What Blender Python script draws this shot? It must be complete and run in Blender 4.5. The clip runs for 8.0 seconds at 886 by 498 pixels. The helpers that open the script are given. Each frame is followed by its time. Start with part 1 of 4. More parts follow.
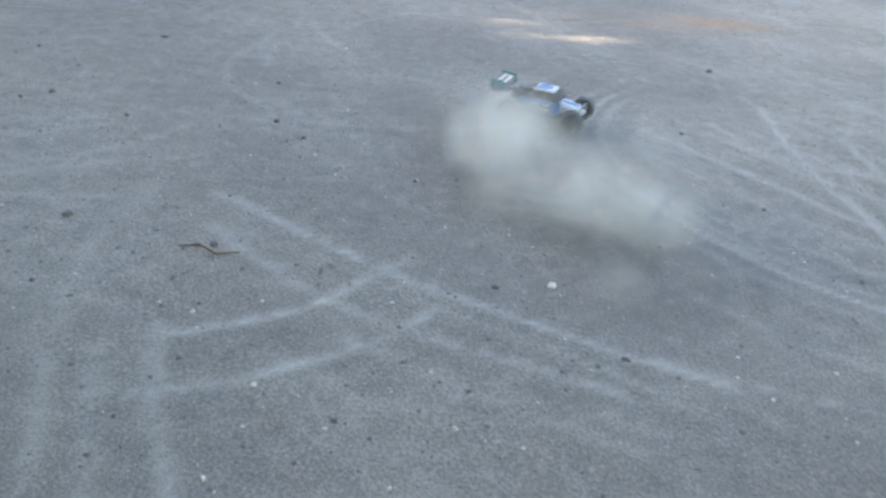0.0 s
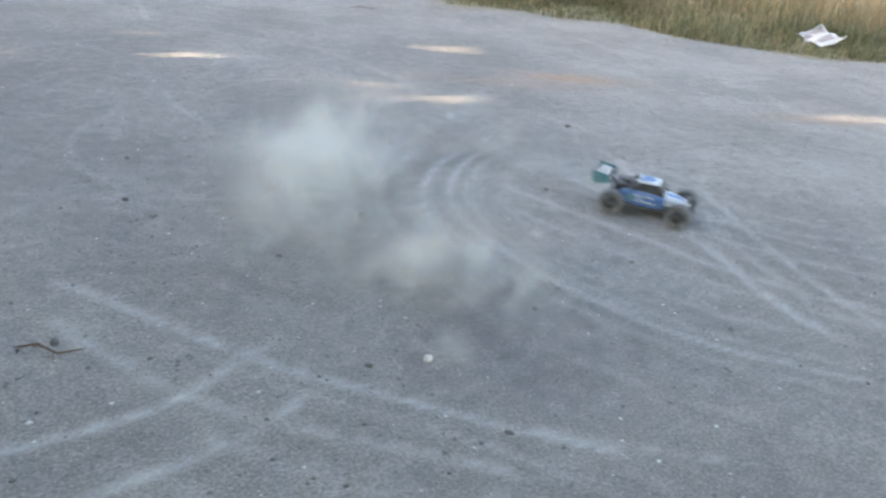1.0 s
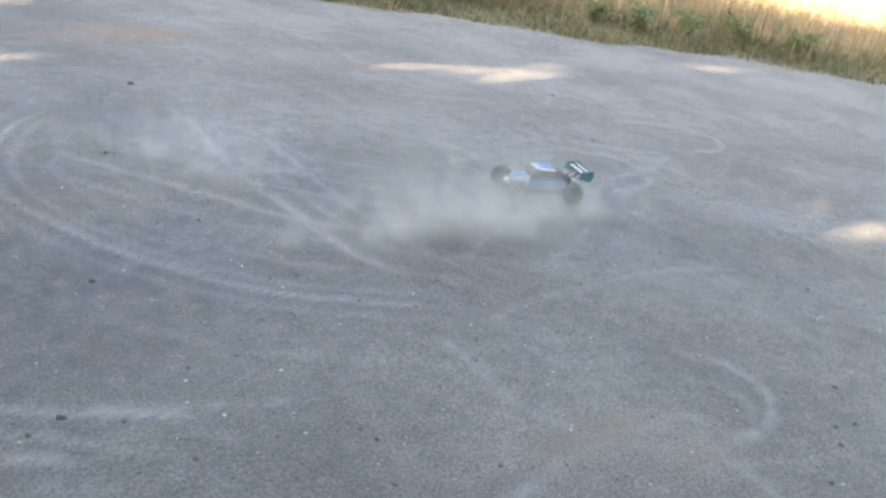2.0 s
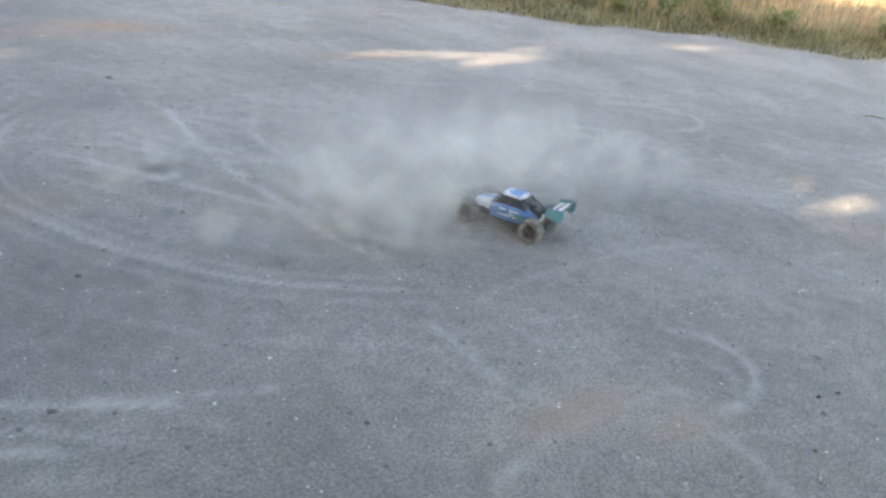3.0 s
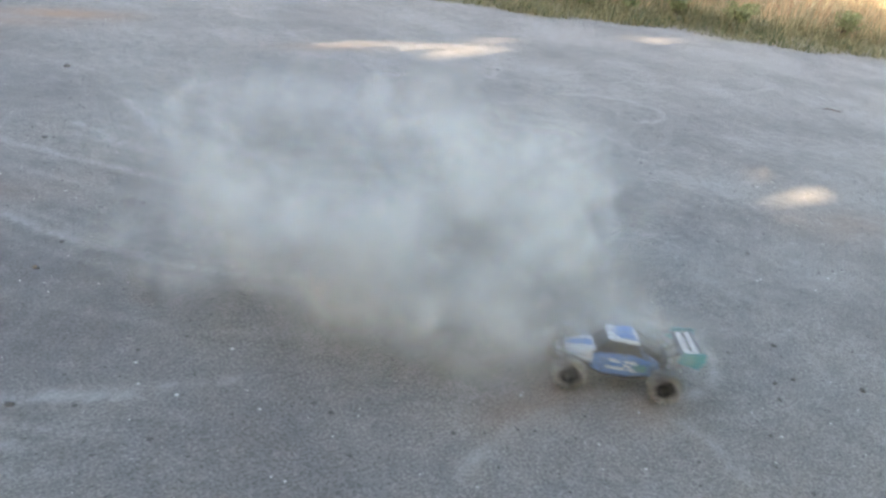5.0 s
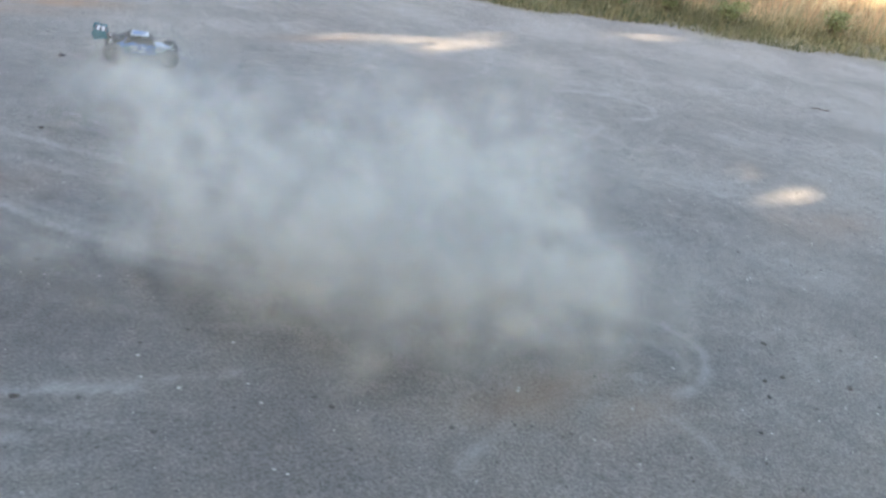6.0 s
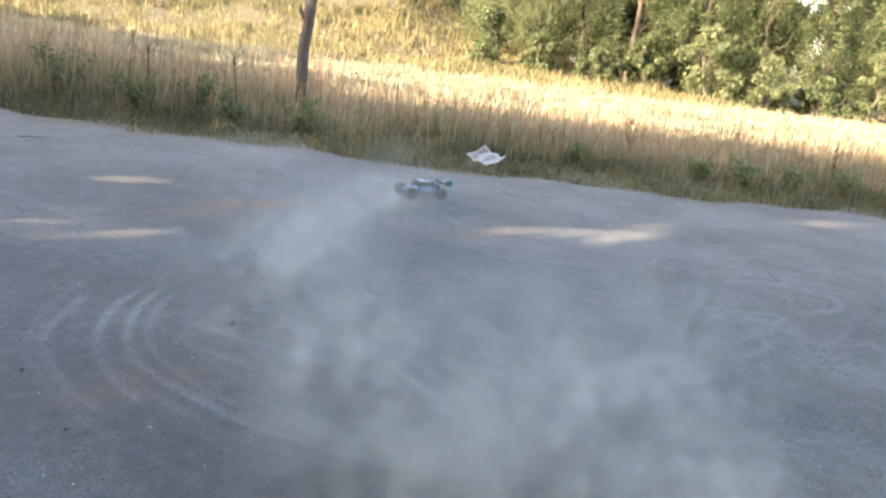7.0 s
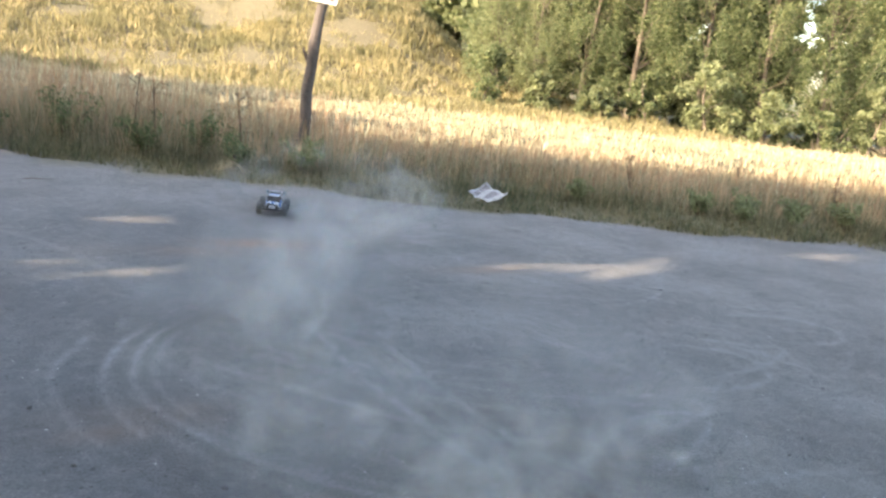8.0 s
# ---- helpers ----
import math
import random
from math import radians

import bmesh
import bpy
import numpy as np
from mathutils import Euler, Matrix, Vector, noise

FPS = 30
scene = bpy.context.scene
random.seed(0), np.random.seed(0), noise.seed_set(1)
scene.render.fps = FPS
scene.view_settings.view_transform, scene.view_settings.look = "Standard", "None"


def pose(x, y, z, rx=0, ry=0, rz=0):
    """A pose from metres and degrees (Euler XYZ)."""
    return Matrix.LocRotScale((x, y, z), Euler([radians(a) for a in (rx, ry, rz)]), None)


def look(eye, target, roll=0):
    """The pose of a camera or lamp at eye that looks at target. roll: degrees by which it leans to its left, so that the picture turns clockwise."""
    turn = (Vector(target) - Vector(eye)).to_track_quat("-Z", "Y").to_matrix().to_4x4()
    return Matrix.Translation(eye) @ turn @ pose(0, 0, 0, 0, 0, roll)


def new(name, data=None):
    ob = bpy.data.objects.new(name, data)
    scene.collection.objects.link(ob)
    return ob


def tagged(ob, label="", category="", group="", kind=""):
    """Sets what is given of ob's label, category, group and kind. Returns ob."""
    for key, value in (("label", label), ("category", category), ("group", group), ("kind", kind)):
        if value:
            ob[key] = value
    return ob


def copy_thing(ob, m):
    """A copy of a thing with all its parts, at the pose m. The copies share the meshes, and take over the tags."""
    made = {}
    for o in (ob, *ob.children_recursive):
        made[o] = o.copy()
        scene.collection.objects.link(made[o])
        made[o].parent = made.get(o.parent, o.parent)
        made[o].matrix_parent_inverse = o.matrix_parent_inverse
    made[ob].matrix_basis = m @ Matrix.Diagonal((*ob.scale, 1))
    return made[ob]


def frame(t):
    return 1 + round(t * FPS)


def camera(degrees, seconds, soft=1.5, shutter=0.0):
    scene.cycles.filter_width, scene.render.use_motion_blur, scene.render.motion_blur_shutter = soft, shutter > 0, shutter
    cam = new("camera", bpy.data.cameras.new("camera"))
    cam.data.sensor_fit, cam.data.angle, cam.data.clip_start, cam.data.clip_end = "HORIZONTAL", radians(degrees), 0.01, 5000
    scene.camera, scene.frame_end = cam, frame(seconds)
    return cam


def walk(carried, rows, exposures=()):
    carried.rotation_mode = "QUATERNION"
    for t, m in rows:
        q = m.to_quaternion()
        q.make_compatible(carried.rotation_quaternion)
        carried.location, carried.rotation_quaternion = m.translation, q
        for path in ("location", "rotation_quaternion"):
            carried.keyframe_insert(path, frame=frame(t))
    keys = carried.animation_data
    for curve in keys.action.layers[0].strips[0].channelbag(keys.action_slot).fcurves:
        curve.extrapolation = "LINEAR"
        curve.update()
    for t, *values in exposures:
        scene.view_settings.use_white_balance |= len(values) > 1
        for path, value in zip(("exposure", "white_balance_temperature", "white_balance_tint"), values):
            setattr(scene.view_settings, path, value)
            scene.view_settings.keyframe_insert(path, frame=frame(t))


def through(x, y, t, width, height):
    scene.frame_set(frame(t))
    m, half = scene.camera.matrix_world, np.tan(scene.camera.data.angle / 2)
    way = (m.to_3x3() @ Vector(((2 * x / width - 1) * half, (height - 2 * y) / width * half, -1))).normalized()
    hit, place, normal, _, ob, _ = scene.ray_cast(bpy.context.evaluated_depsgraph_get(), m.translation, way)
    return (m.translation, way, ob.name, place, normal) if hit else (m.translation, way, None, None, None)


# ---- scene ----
cam = camera(55.5, 8.0, soft=2.5, shutter=0.4)
PATH = [
    (0, (-0.009, 0.128, 1.632), (0.058, 1.875, 0.662), 5.7),
    (0.5, (-0.029, 0.24, 1.65), (-0.011, 2.022, 0.742), 5.0),
    (0.8, (0.018, 0.269, 1.634), (0.248, 2.069, 0.793), 5.1),
    (1, (0.028, 0.281, 1.628), (0.379, 2.068, 0.801), 5.9),
    (1.3, (0.082, 0.246, 1.647), (0.519, 2.007, 0.806), 6.3),
    (1.5, (0.191, 0.265, 1.609), (0.937, 1.931, 0.791), 7.7),
    (1.7, (0.211, 0.201, 1.675), (1.248, 1.716, 0.882), 10.2),
    (2, (0.233, 0.192, 1.672), (1.394, 1.609, 0.867), 11.0),
    (3.3, (0.224, 0.161, 1.67), (1.41, 1.54, 0.837), 9.6),
    (3.5, (0.23, 0.169, 1.672), (1.428, 1.535, 0.836), 9.8),
    (4, (0.224, 0.153, 1.679), (1.437, 1.506, 0.844), 10.2),
    (4.5, (0.223, 0.15, 1.673), (1.456, 1.488, 0.841), 10.6),
    (5.8, (0.226, 0.151, 1.671), (1.488, 1.46, 0.836), 11.4),
    (6, (0.165, 0.164, 1.696), (1.431, 1.463, 0.853), 11.9),
    (6.3, (0.134, 0.213, 1.757), (1.228, 1.732, 1.053), 9.1),
    (6.5, (0.14, 0.206, 1.749), (1.153, 1.817, 1.138), 7.5),
    (7, (0.145, 0.22, 1.748), (1.13, 1.887, 1.247), 7.7),
    (7.5, (0.138, 0.202, 1.75), (1.165, 1.861, 1.307), 7.8),
    (8, (0.124, 0.162, 1.752), (1.102, 1.857, 1.336), 7.0),
]
walk(cam, [(t, look(eye, target, roll)) for t, eye, target, roll in PATH], [(0, 3.0, 7450, 12), (2, 2.93, 7700, 14), (4.7, 2.85, 7700, 14), (6.1, 2.75, 7500, 14), (6.6, 2.53, 7150, 14), (8, 2.27, 7000, 14)])

# ---------------------------------------------------------------- light
SUN_EL, SUN_FROM = radians(17.5), Vector((-0.99, -0.10, 0)).normalized()
to_sun = (SUN_FROM * math.cos(SUN_EL) + Vector((0, 0, math.sin(SUN_EL)))).normalized()
world = bpy.data.worlds.new("sky")
scene.world = world
world.use_nodes = True
wn = world.node_tree.nodes
sky = wn.new("ShaderNodeTexSky")
sky.sky_type, sky.sun_disc = "NISHITA", False
sky.sun_elevation = SUN_EL
sky.sun_rotation = math.atan2(to_sun.x, to_sun.y)
sky.dust_density = 2.0
world.node_tree.links.new(sky.outputs[0], wn["Background"].inputs[0])
wn["Background"].inputs[1].default_value = 0.15
sun = new("sun", bpy.data.lights.new("sun", "SUN"))
sun.data.energy, sun.data.angle, sun.data.color = 3.8, radians(0.5), (1.0, 0.86, 0.66)
sun.matrix_world = look(to_sun * 80, (0, 0, 0))
scene.cycles.transparent_max_bounces = 256

rng = np.random.default_rng(7)


# ---------------------------------------------------------------- materials
def material(name, rough=0.8, metal=0.0):
    m = bpy.data.materials.new(name)
    m.use_nodes = True
    b = m.node_tree.nodes["Principled BSDF"]
    b.inputs["Roughness"].default_value = rough
    b.inputs["Metallic"].default_value = metal
    b.inputs["Specular IOR Level"].default_value = 0.3
    return m, m.node_tree.nodes, m.node_tree.links, b


def ramp_node(n, stops):
    r = n.new("ShaderNodeValToRGB")
    while len(r.color_ramp.elements) < len(stops):
        r.color_ramp.elements.new(0.5)
    for e, (p, c) in zip(r.color_ramp.elements, stops):
        e.position, e.color = p, (*c, 1)
    return r


def noise_node(n, l, scale, detail=6, rough=0.6, coord="Object"):
    tc = n.new("ShaderNodeTexCoord")
    t = n.new("ShaderNodeTexNoise")
    t.inputs["Scale"].default_value, t.inputs["Detail"].default_value = scale, detail
    t.inputs["Roughness"].default_value = rough
    l.new(tc.outputs[coord], t.inputs["Vector"])
    return t


def mix_node(n, l, fac, a, b, blend="MIX"):
    m = n.new("ShaderNodeMix")
    m.data_type, m.blend_type = "RGBA", blend
    for socket, value in ((m.inputs[0], fac), (m.inputs[6], a), (m.inputs[7], b)):
        if hasattr(value, "is_linked"):
            l.new(value, socket)
        else:
            socket.default_value = value if isinstance(value, (int, float)) else (*value, 1)
    return m.outputs[2]


def plain(name, colour, rough=0.6, metal=0.0, vary=0.25, scale=30.0, dust=0.0):
    """Paint, plastic or wood with fine grain and, on models that drive in dirt, a film of dust."""
    m, n, l, b = material(name, rough, metal)
    t = noise_node(n, l, scale)
    dark = tuple(c * (1 - vary) for c in colour)
    col = mix_node(n, l, t.outputs[0], dark, tuple(min(1, c * (1 + vary)) for c in colour))
    if dust:
        d = noise_node(n, l, scale * 0.4)
        r = ramp_node(n, [(0.35, (0, 0, 0)), (0.7, (dust, dust, dust))])
        l.new(d.outputs[0], r.inputs[0])
        col = mix_node(n, l, r.outputs[0], col, (0.29, 0.305, 0.32))
    l.new(col, b.inputs["Base Color"])
    bump = n.new("ShaderNodeBump")
    bump.inputs["Strength"].default_value, bump.inputs["Distance"].default_value = 0.3, 0.002
    l.new(t.outputs[0], bump.inputs["Height"])
    l.new(bump.outputs[0], b.inputs["Normal"])
    return m


def blades_material(name, stops, through=0.35):
    """Thin leaves: a tint for each blade, and some light passing through."""
    m, n, l, b = material(name, 0.7)
    g = n.new("ShaderNodeNewGeometry")
    r = ramp_node(n, stops)
    l.new(g.outputs["Random Per Island"], r.inputs[0])
    t = noise_node(n, l, 0.35, 3)
    tone = ramp_node(n, [(0.3, (0.62, 0.66, 0.6)), (0.7, (1.15, 1.1, 1.05))])
    l.new(t.outputs[0], tone.inputs[0])
    col = mix_node(n, l, 1.0, r.outputs[0], tone.outputs[0], "MULTIPLY")
    l.new(col, b.inputs["Base Color"])
    tr = n.new("ShaderNodeBsdfTranslucent")
    l.new(col, tr.inputs[0])
    mx = n.new("ShaderNodeMixShader")
    mx.inputs[0].default_value = through
    l.new(b.outputs[0], mx.inputs[1])
    l.new(tr.outputs[0], mx.inputs[2])
    l.new(mx.outputs[0], n["Material Output"].inputs[0])
    return m


def ground_material():
    m, n, l, b = material("dusty_gravel", 0.95)
    b.inputs["Specular IOR Level"].default_value = 0.15
    fine = noise_node(n, l, 90, 8, 0.75)
    mid = noise_node(n, l, 9, 6, 0.65)
    big = noise_node(n, l, 0.9, 5, 0.6)
    c1 = ramp_node(n, [(0.32, (0.13, 0.125, 0.119)), (0.5, (0.25, 0.239, 0.227)), (0.68, (0.39, 0.374, 0.355))])
    l.new(fine.outputs[0], c1.inputs[0])
    c2 = ramp_node(n, [(0.3, (0.84, 0.845, 0.85)), (0.7, (1.10, 1.08, 1.07))])
    l.new(mid.outputs[0], c2.inputs[0])
    col = mix_node(n, l, 1.0, c1.outputs[0], c2.outputs[0], "MULTIPLY")
    c3 = ramp_node(n, [(0.35, (0.82, 0.81, 0.8)), (0.65, (1.1, 1.09, 1.08))])
    l.new(big.outputs[0], c3.inputs[0])
    col = mix_node(n, l, 1.0, col, c3.outputs[0], "MULTIPLY")

    def attribute(name):
        a = n.new("ShaderNodeAttribute")
        a.attribute_name = name
        return a.outputs["Fac"]
    col = mix_node(n, l, attribute("track"), col, (0.52, 0.51, 0.485))
    col = mix_node(n, l, attribute("darker"), col, (0.125, 0.122, 0.12))
    col = mix_node(n, l, attribute("clay"), col, (0.33, 0.21, 0.14))
    soil = ramp_node(n, [(0.3, (0.15, 0.13, 0.078)), (0.7, (0.26, 0.22, 0.135))])
    l.new(mid.outputs[0], soil.inputs[0])
    col = mix_node(n, l, attribute("meadow"), col, soil.outputs[0])
    l.new(col, b.inputs["Base Color"])
    add = n.new("ShaderNodeMath")
    add.operation = "ADD"
    l.new(fine.outputs[0], add.inputs[0])
    l.new(mid.outputs[0], add.inputs[1])
    bump = n.new("ShaderNodeBump")
    bump.inputs["Strength"].default_value, bump.inputs["Distance"].default_value = 0.6, 0.008
    l.new(add.outputs[0], bump.inputs["Height"])
    l.new(bump.outputs[0], b.inputs["Normal"])
    return m


def dust_material():
    """Airborne dust: pale flakes with ragged rims, each puff torn differently."""
    m, n, l, b = material("airborne_dust", 1.0)
    b.inputs["Specular IOR Level"].default_value = 0.0
    colour = (0.69, 0.705, 0.70, 1)
    b.inputs["Base Color"].default_value = colour

    def attribute(name):
        a = n.new("ShaderNodeAttribute")
        a.attribute_name = name
        return a.outputs["Fac"]

    def maths(op, a, c, clamp=False):
        q = n.new("ShaderNodeMath")
        q.operation, q.use_clamp = op, clamp
        for socket, value in zip(q.inputs, (a, c)):
            if isinstance(value, (int, float)):
                socket.default_value = value
            else:
                l.new(value, socket)
        return q.outputs[0]
    t = noise_node(n, l, 7.0, 5, 0.55)
    t.noise_dimensions = "4D"
    info = n.new("ShaderNodeObjectInfo")
    l.new(maths("MULTIPLY", info.outputs["Random"], 60.0), t.inputs["W"])
    torn = maths("MULTIPLY", maths("SUBTRACT", t.outputs[0], 0.5), 2.9)
    body = maths("MULTIPLY", maths("ADD", attribute("veil"), torn), attribute("veil"), True)
    thick = maths("MULTIPLY", body, attribute("dense"), True)
    tr = n.new("ShaderNodeBsdfTransparent")
    tl = n.new("ShaderNodeBsdfTranslucent")
    tl.inputs[0].default_value = colour
    half = n.new("ShaderNodeMixShader")
    half.inputs[0].default_value = 0.5
    l.new(b.outputs[0], half.inputs[1])
    l.new(tl.outputs[0], half.inputs[2])
    mx = n.new("ShaderNodeMixShader")
    l.new(thick, mx.inputs[0])
    l.new(tr.outputs[0], mx.inputs[1])
    l.new(half.outputs[0], mx.inputs[2])
    l.new(mx.outputs[0], n["Material Output"].inputs[0])
    return m


GROUND = ground_material()
DUST = dust_material()
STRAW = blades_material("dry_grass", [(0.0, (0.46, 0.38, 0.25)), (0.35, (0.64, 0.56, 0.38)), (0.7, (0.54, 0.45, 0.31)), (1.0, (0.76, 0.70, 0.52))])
# Verge straw: the shade it stands in is put into darker tints.
SHADED_STRAW = blades_material("shaded_verge_straw", [(0.0, (0.25, 0.21, 0.14)), (0.4, (0.40, 0.345, 0.23)), (0.75, (0.33, 0.28, 0.19)), (1.0, (0.55, 0.49, 0.35))])
GREEN = blades_material("green_grass", [(0.0, (0.13, 0.14, 0.08)), (0.5, (0.23, 0.225, 0.13)), (1.0, (0.40, 0.345, 0.22))])
HILLGRASS = blades_material("hill_grass", [(0.0, (0.22, 0.20, 0.10)), (0.4, (0.31, 0.275, 0.145)), (1.0, (0.42, 0.36, 0.20))])
SEED = blades_material("seed_heads", [(0.0, (0.34, 0.22, 0.15)), (1.0, (0.58, 0.42, 0.27))], 0.25)
LEAF = blades_material("poplar_leaves", [(0.0, (0.095, 0.13, 0.06)), (0.5, (0.175, 0.21, 0.10)), (1.0, (0.33, 0.36, 0.20))], 0.45)
PALE_LEAF = blades_material("pale_leaves", [(0.0, (0.18, 0.22, 0.115)), (0.5, (0.28, 0.315, 0.17)), (1.0, (0.40, 0.42, 0.25))], 0.5)
BARK = plain("bark", (0.16, 0.13, 0.10), 0.9, vary=0.5, scale=12)
POST = plain("weathered_post", (0.13, 0.11, 0.10), 0.9, vary=0.5, scale=14)
STONE_DARK = plain("dark_stone", (0.13, 0.12, 0.115), 0.9, vary=0.4, scale=40)
STONE_PALE = plain("pale_stone", (0.50, 0.48, 0.44), 0.85, vary=0.2, scale=40)
TWIG = plain("dry_twig", (0.12, 0.085, 0.06), 0.9, vary=0.4, scale=60)
BLUE = plain("blue_body", (0.045, 0.16, 0.42), 0.4, vary=0.2, scale=40, dust=0.35)
WHITE = plain("white_body", (0.56, 0.62, 0.69), 0.4, vary=0.1, scale=40, dust=0.25)
TEAL = plain("teal_plastic", (0.05, 0.21, 0.26), 0.45, vary=0.2, scale=40, dust=0.35)
BLACK = plain("black_plastic", (0.025, 0.026, 0.03), 0.5, vary=0.3, scale=60, dust=0.2)
RUBBER = plain("dusty_rubber", (0.085, 0.085, 0.085), 0.95, vary=0.3, scale=80, dust=0.8)
METAL = plain("dull_metal", (0.45, 0.46, 0.47), 0.4, 0.9, vary=0.2, scale=60)
SHEET = plain("printed_sheet", (0.58, 0.57, 0.56), 0.6, vary=0.12, scale=9)
PRINT = plain("grey_print", (0.34, 0.31, 0.31), 0.7, vary=0.25, scale=30)
BOARD = plain("white_board", (0.72, 0.70, 0.64), 0.6, vary=0.1, scale=10)
INK = plain("faded_ink", (0.14, 0.12, 0.10), 0.7, vary=0.2)


# ---------------------------------------------------------------- mesh helpers
def mesh_of(name, verts, faces, mat):
    """A mesh from vertex and equal-sided face arrays."""
    verts, faces = np.asarray(verts, np.float32), np.asarray(faces, np.int32)
    me = bpy.data.meshes.new(name)
    me.vertices.add(len(verts))
    me.vertices.foreach_set("co", verts.ravel())
    k = faces.shape[1]
    me.loops.add(faces.size)
    me.loops.foreach_set("vertex_index", faces.ravel())
    me.polygons.add(len(faces))
    me.polygons.foreach_set("loop_start", np.arange(0, faces.size, k, dtype=np.int32))
    me.polygons.foreach_set("loop_total", np.full(len(faces), k, np.int32))
    me.update(calc_edges=True)
    me.materials.append(mat)
    return me


def smooth(me):
    me.polygons.foreach_set("use_smooth", np.ones(len(me.polygons), bool))
    return me


def part(name, bm, mat, parent, label="", at=None):
    me = bpy.data.meshes.new(name)
    bm.to_mesh(me)
    bm.free()
    me.materials.append(mat)
    ob = new(name, me)
    ob.parent = parent
    if at is not None:
        ob.matrix_basis = at
    return tagged(ob, label)


def thing(name, label, category, group=""):
    return tagged(new(name), label, category, group)


def box(bm, x, y, z, sx, sy, sz, turn=None, taper=1.0):
    """A box about (x, y, z); taper narrows its top."""
    m = Matrix.Translation((x, y, z)) @ (turn or Matrix.Identity(4))
    vs = bmesh.ops.create_cube(bm, size=1.0)["verts"]
    for v in vs:
        k = taper if v.co.z > 0 else 1.0
        v.co = m @ Vector((v.co.x * sx * k, v.co.y * sy * k, v.co.z * sz))
    return vs


def bevelled(bm, width, seg=2):
    bmesh.ops.bevel(bm, geom=list(bm.edges), offset=width, segments=seg, affect="EDGES", profile=0.6)
    return bm


def tube(bm, points, radii, sides=8):
    """A round bar along points."""
    points = [Vector(p) for p in points]
    radii = [radii] * len(points) if isinstance(radii, (int, float)) else [float(r) for r in radii]
    rings = []
    for i, p in enumerate(points):
        d = (points[min(i + 1, len(points) - 1)] - points[max(i - 1, 0)]).normalized()
        a = d.orthogonal().normalized() if abs(d.z) > 0.9 else d.cross(Vector((0, 0, 1))).normalized()
        b = d.cross(a)
        rings.append([bm.verts.new(p + radii[i] * (a * math.cos(6.283185 * s / sides) + b * math.sin(6.283185 * s / sides))) for s in range(sides)])
    for r, q in zip(rings, rings[1:]):
        for i in range(sides):
            bm.faces.new((r[i], r[(i + 1) % sides], q[(i + 1) % sides], q[i]))
    bm.faces.new(rings[0][::-1])
    bm.faces.new(rings[-1])
    return bm


def loft(bm, sections):
    """A skin over equal closed outlines."""
    rings = [[bm.verts.new(p) for p in s] for s in sections]
    k = len(rings[0])
    for r, q in zip(rings, rings[1:]):
        for i in range(k):
            bm.faces.new((r[i], r[(i + 1) % k], q[(i + 1) % k], q[i]))
    bm.faces.new(rings[0][::-1])
    bm.faces.new(rings[-1])
    bmesh.ops.recalc_face_normals(bm, faces=bm.faces)
    return bm


# ---------------------------------------------------------------- ground
N, V = np.array([0.41, 0.912]), np.array([0.912, -0.41])


def beyond(x, y):
    """Metres past the edge of the gravel lot."""
    v = V[0] * x + V[1] * y
    return N[0] * x + N[1] * y - 11.38 + 0.42 * np.exp(-((v - 2.2) / 3.2) ** 2) + 0.25 * np.clip((v - 2) / 4, 0, 1) + 0.13 * np.sin(v * 1.7) + 0.08 * np.sin(v * 4.3 + 1) + 0.1 * np.sin(v * 0.55 + 2)


def step(a, b, t):
    t = np.clip((t - a) / (b - a), 0, 1)
    return t * t * (3 - 2 * t)


def height(x, y):
    u, v = beyond(x, y), V[0] * x + V[1] * y
    bank = 0.12 * step(0, 1.2, u)
    hill = (8.5 * step(23, 62, u) + 0.5 * step(28, 31, u + np.sin(v * 0.3)) + 0.6 * step(38, 41, u + 1.5 * np.sin(v * 0.21 + 1))) * step(15, -4, v)
    rough = step(0.5, 4, u) * (0.05 * np.sin(x * 1.9 + y * 0.7) + 0.04 * np.sin(y * 2.3 - x)) + step(20, 40, u) * 0.35 * (np.sin(x * 0.33 + 1) * np.sin(y * 0.29) + 0.5 * np.sin(x * 0.8 - y * 0.5))
    lot = 0.008 * np.sin(x * 1.3 + 0.4) * np.sin(y * 1.1) + 0.004 * np.sin(x * 3.7 + y * 2.9)
    return bank + hill + rough * (u > 0) + lot


TRAILS = []


def trail(width, strong, *points):
    """A tyre mark through points of the plan, smoothed and cut into short pieces."""
    p = np.array(points, float)
    p = np.concatenate([2 * p[:1] - p[1:2], p, 2 * p[-1:] - p[-2:-1]])
    out = []
    for a, b, c, d in zip(p, p[1:], p[2:], p[3:]):
        for t in np.linspace(0, 1, 6, endpoint=False):
            out.append(0.5 * (2 * b + (c - a) * t + (2 * a - 5 * b + 4 * c - d) * t * t + (3 * b - a - 3 * c + d) * t ** 3))
    out.append(p[-2])
    TRAILS.append((width * 0.9, strong * 0.88, np.array(out)))


def beside(points, off):
    """The same way, shifted sideways: the mark of the other wheel."""
    p = np.array(points, float)
    d = np.gradient(p, axis=0)
    d /= np.linalg.norm(d, axis=1)[:, None]
    return p + off * np.stack([-d[:, 1], d[:, 0]], -1)


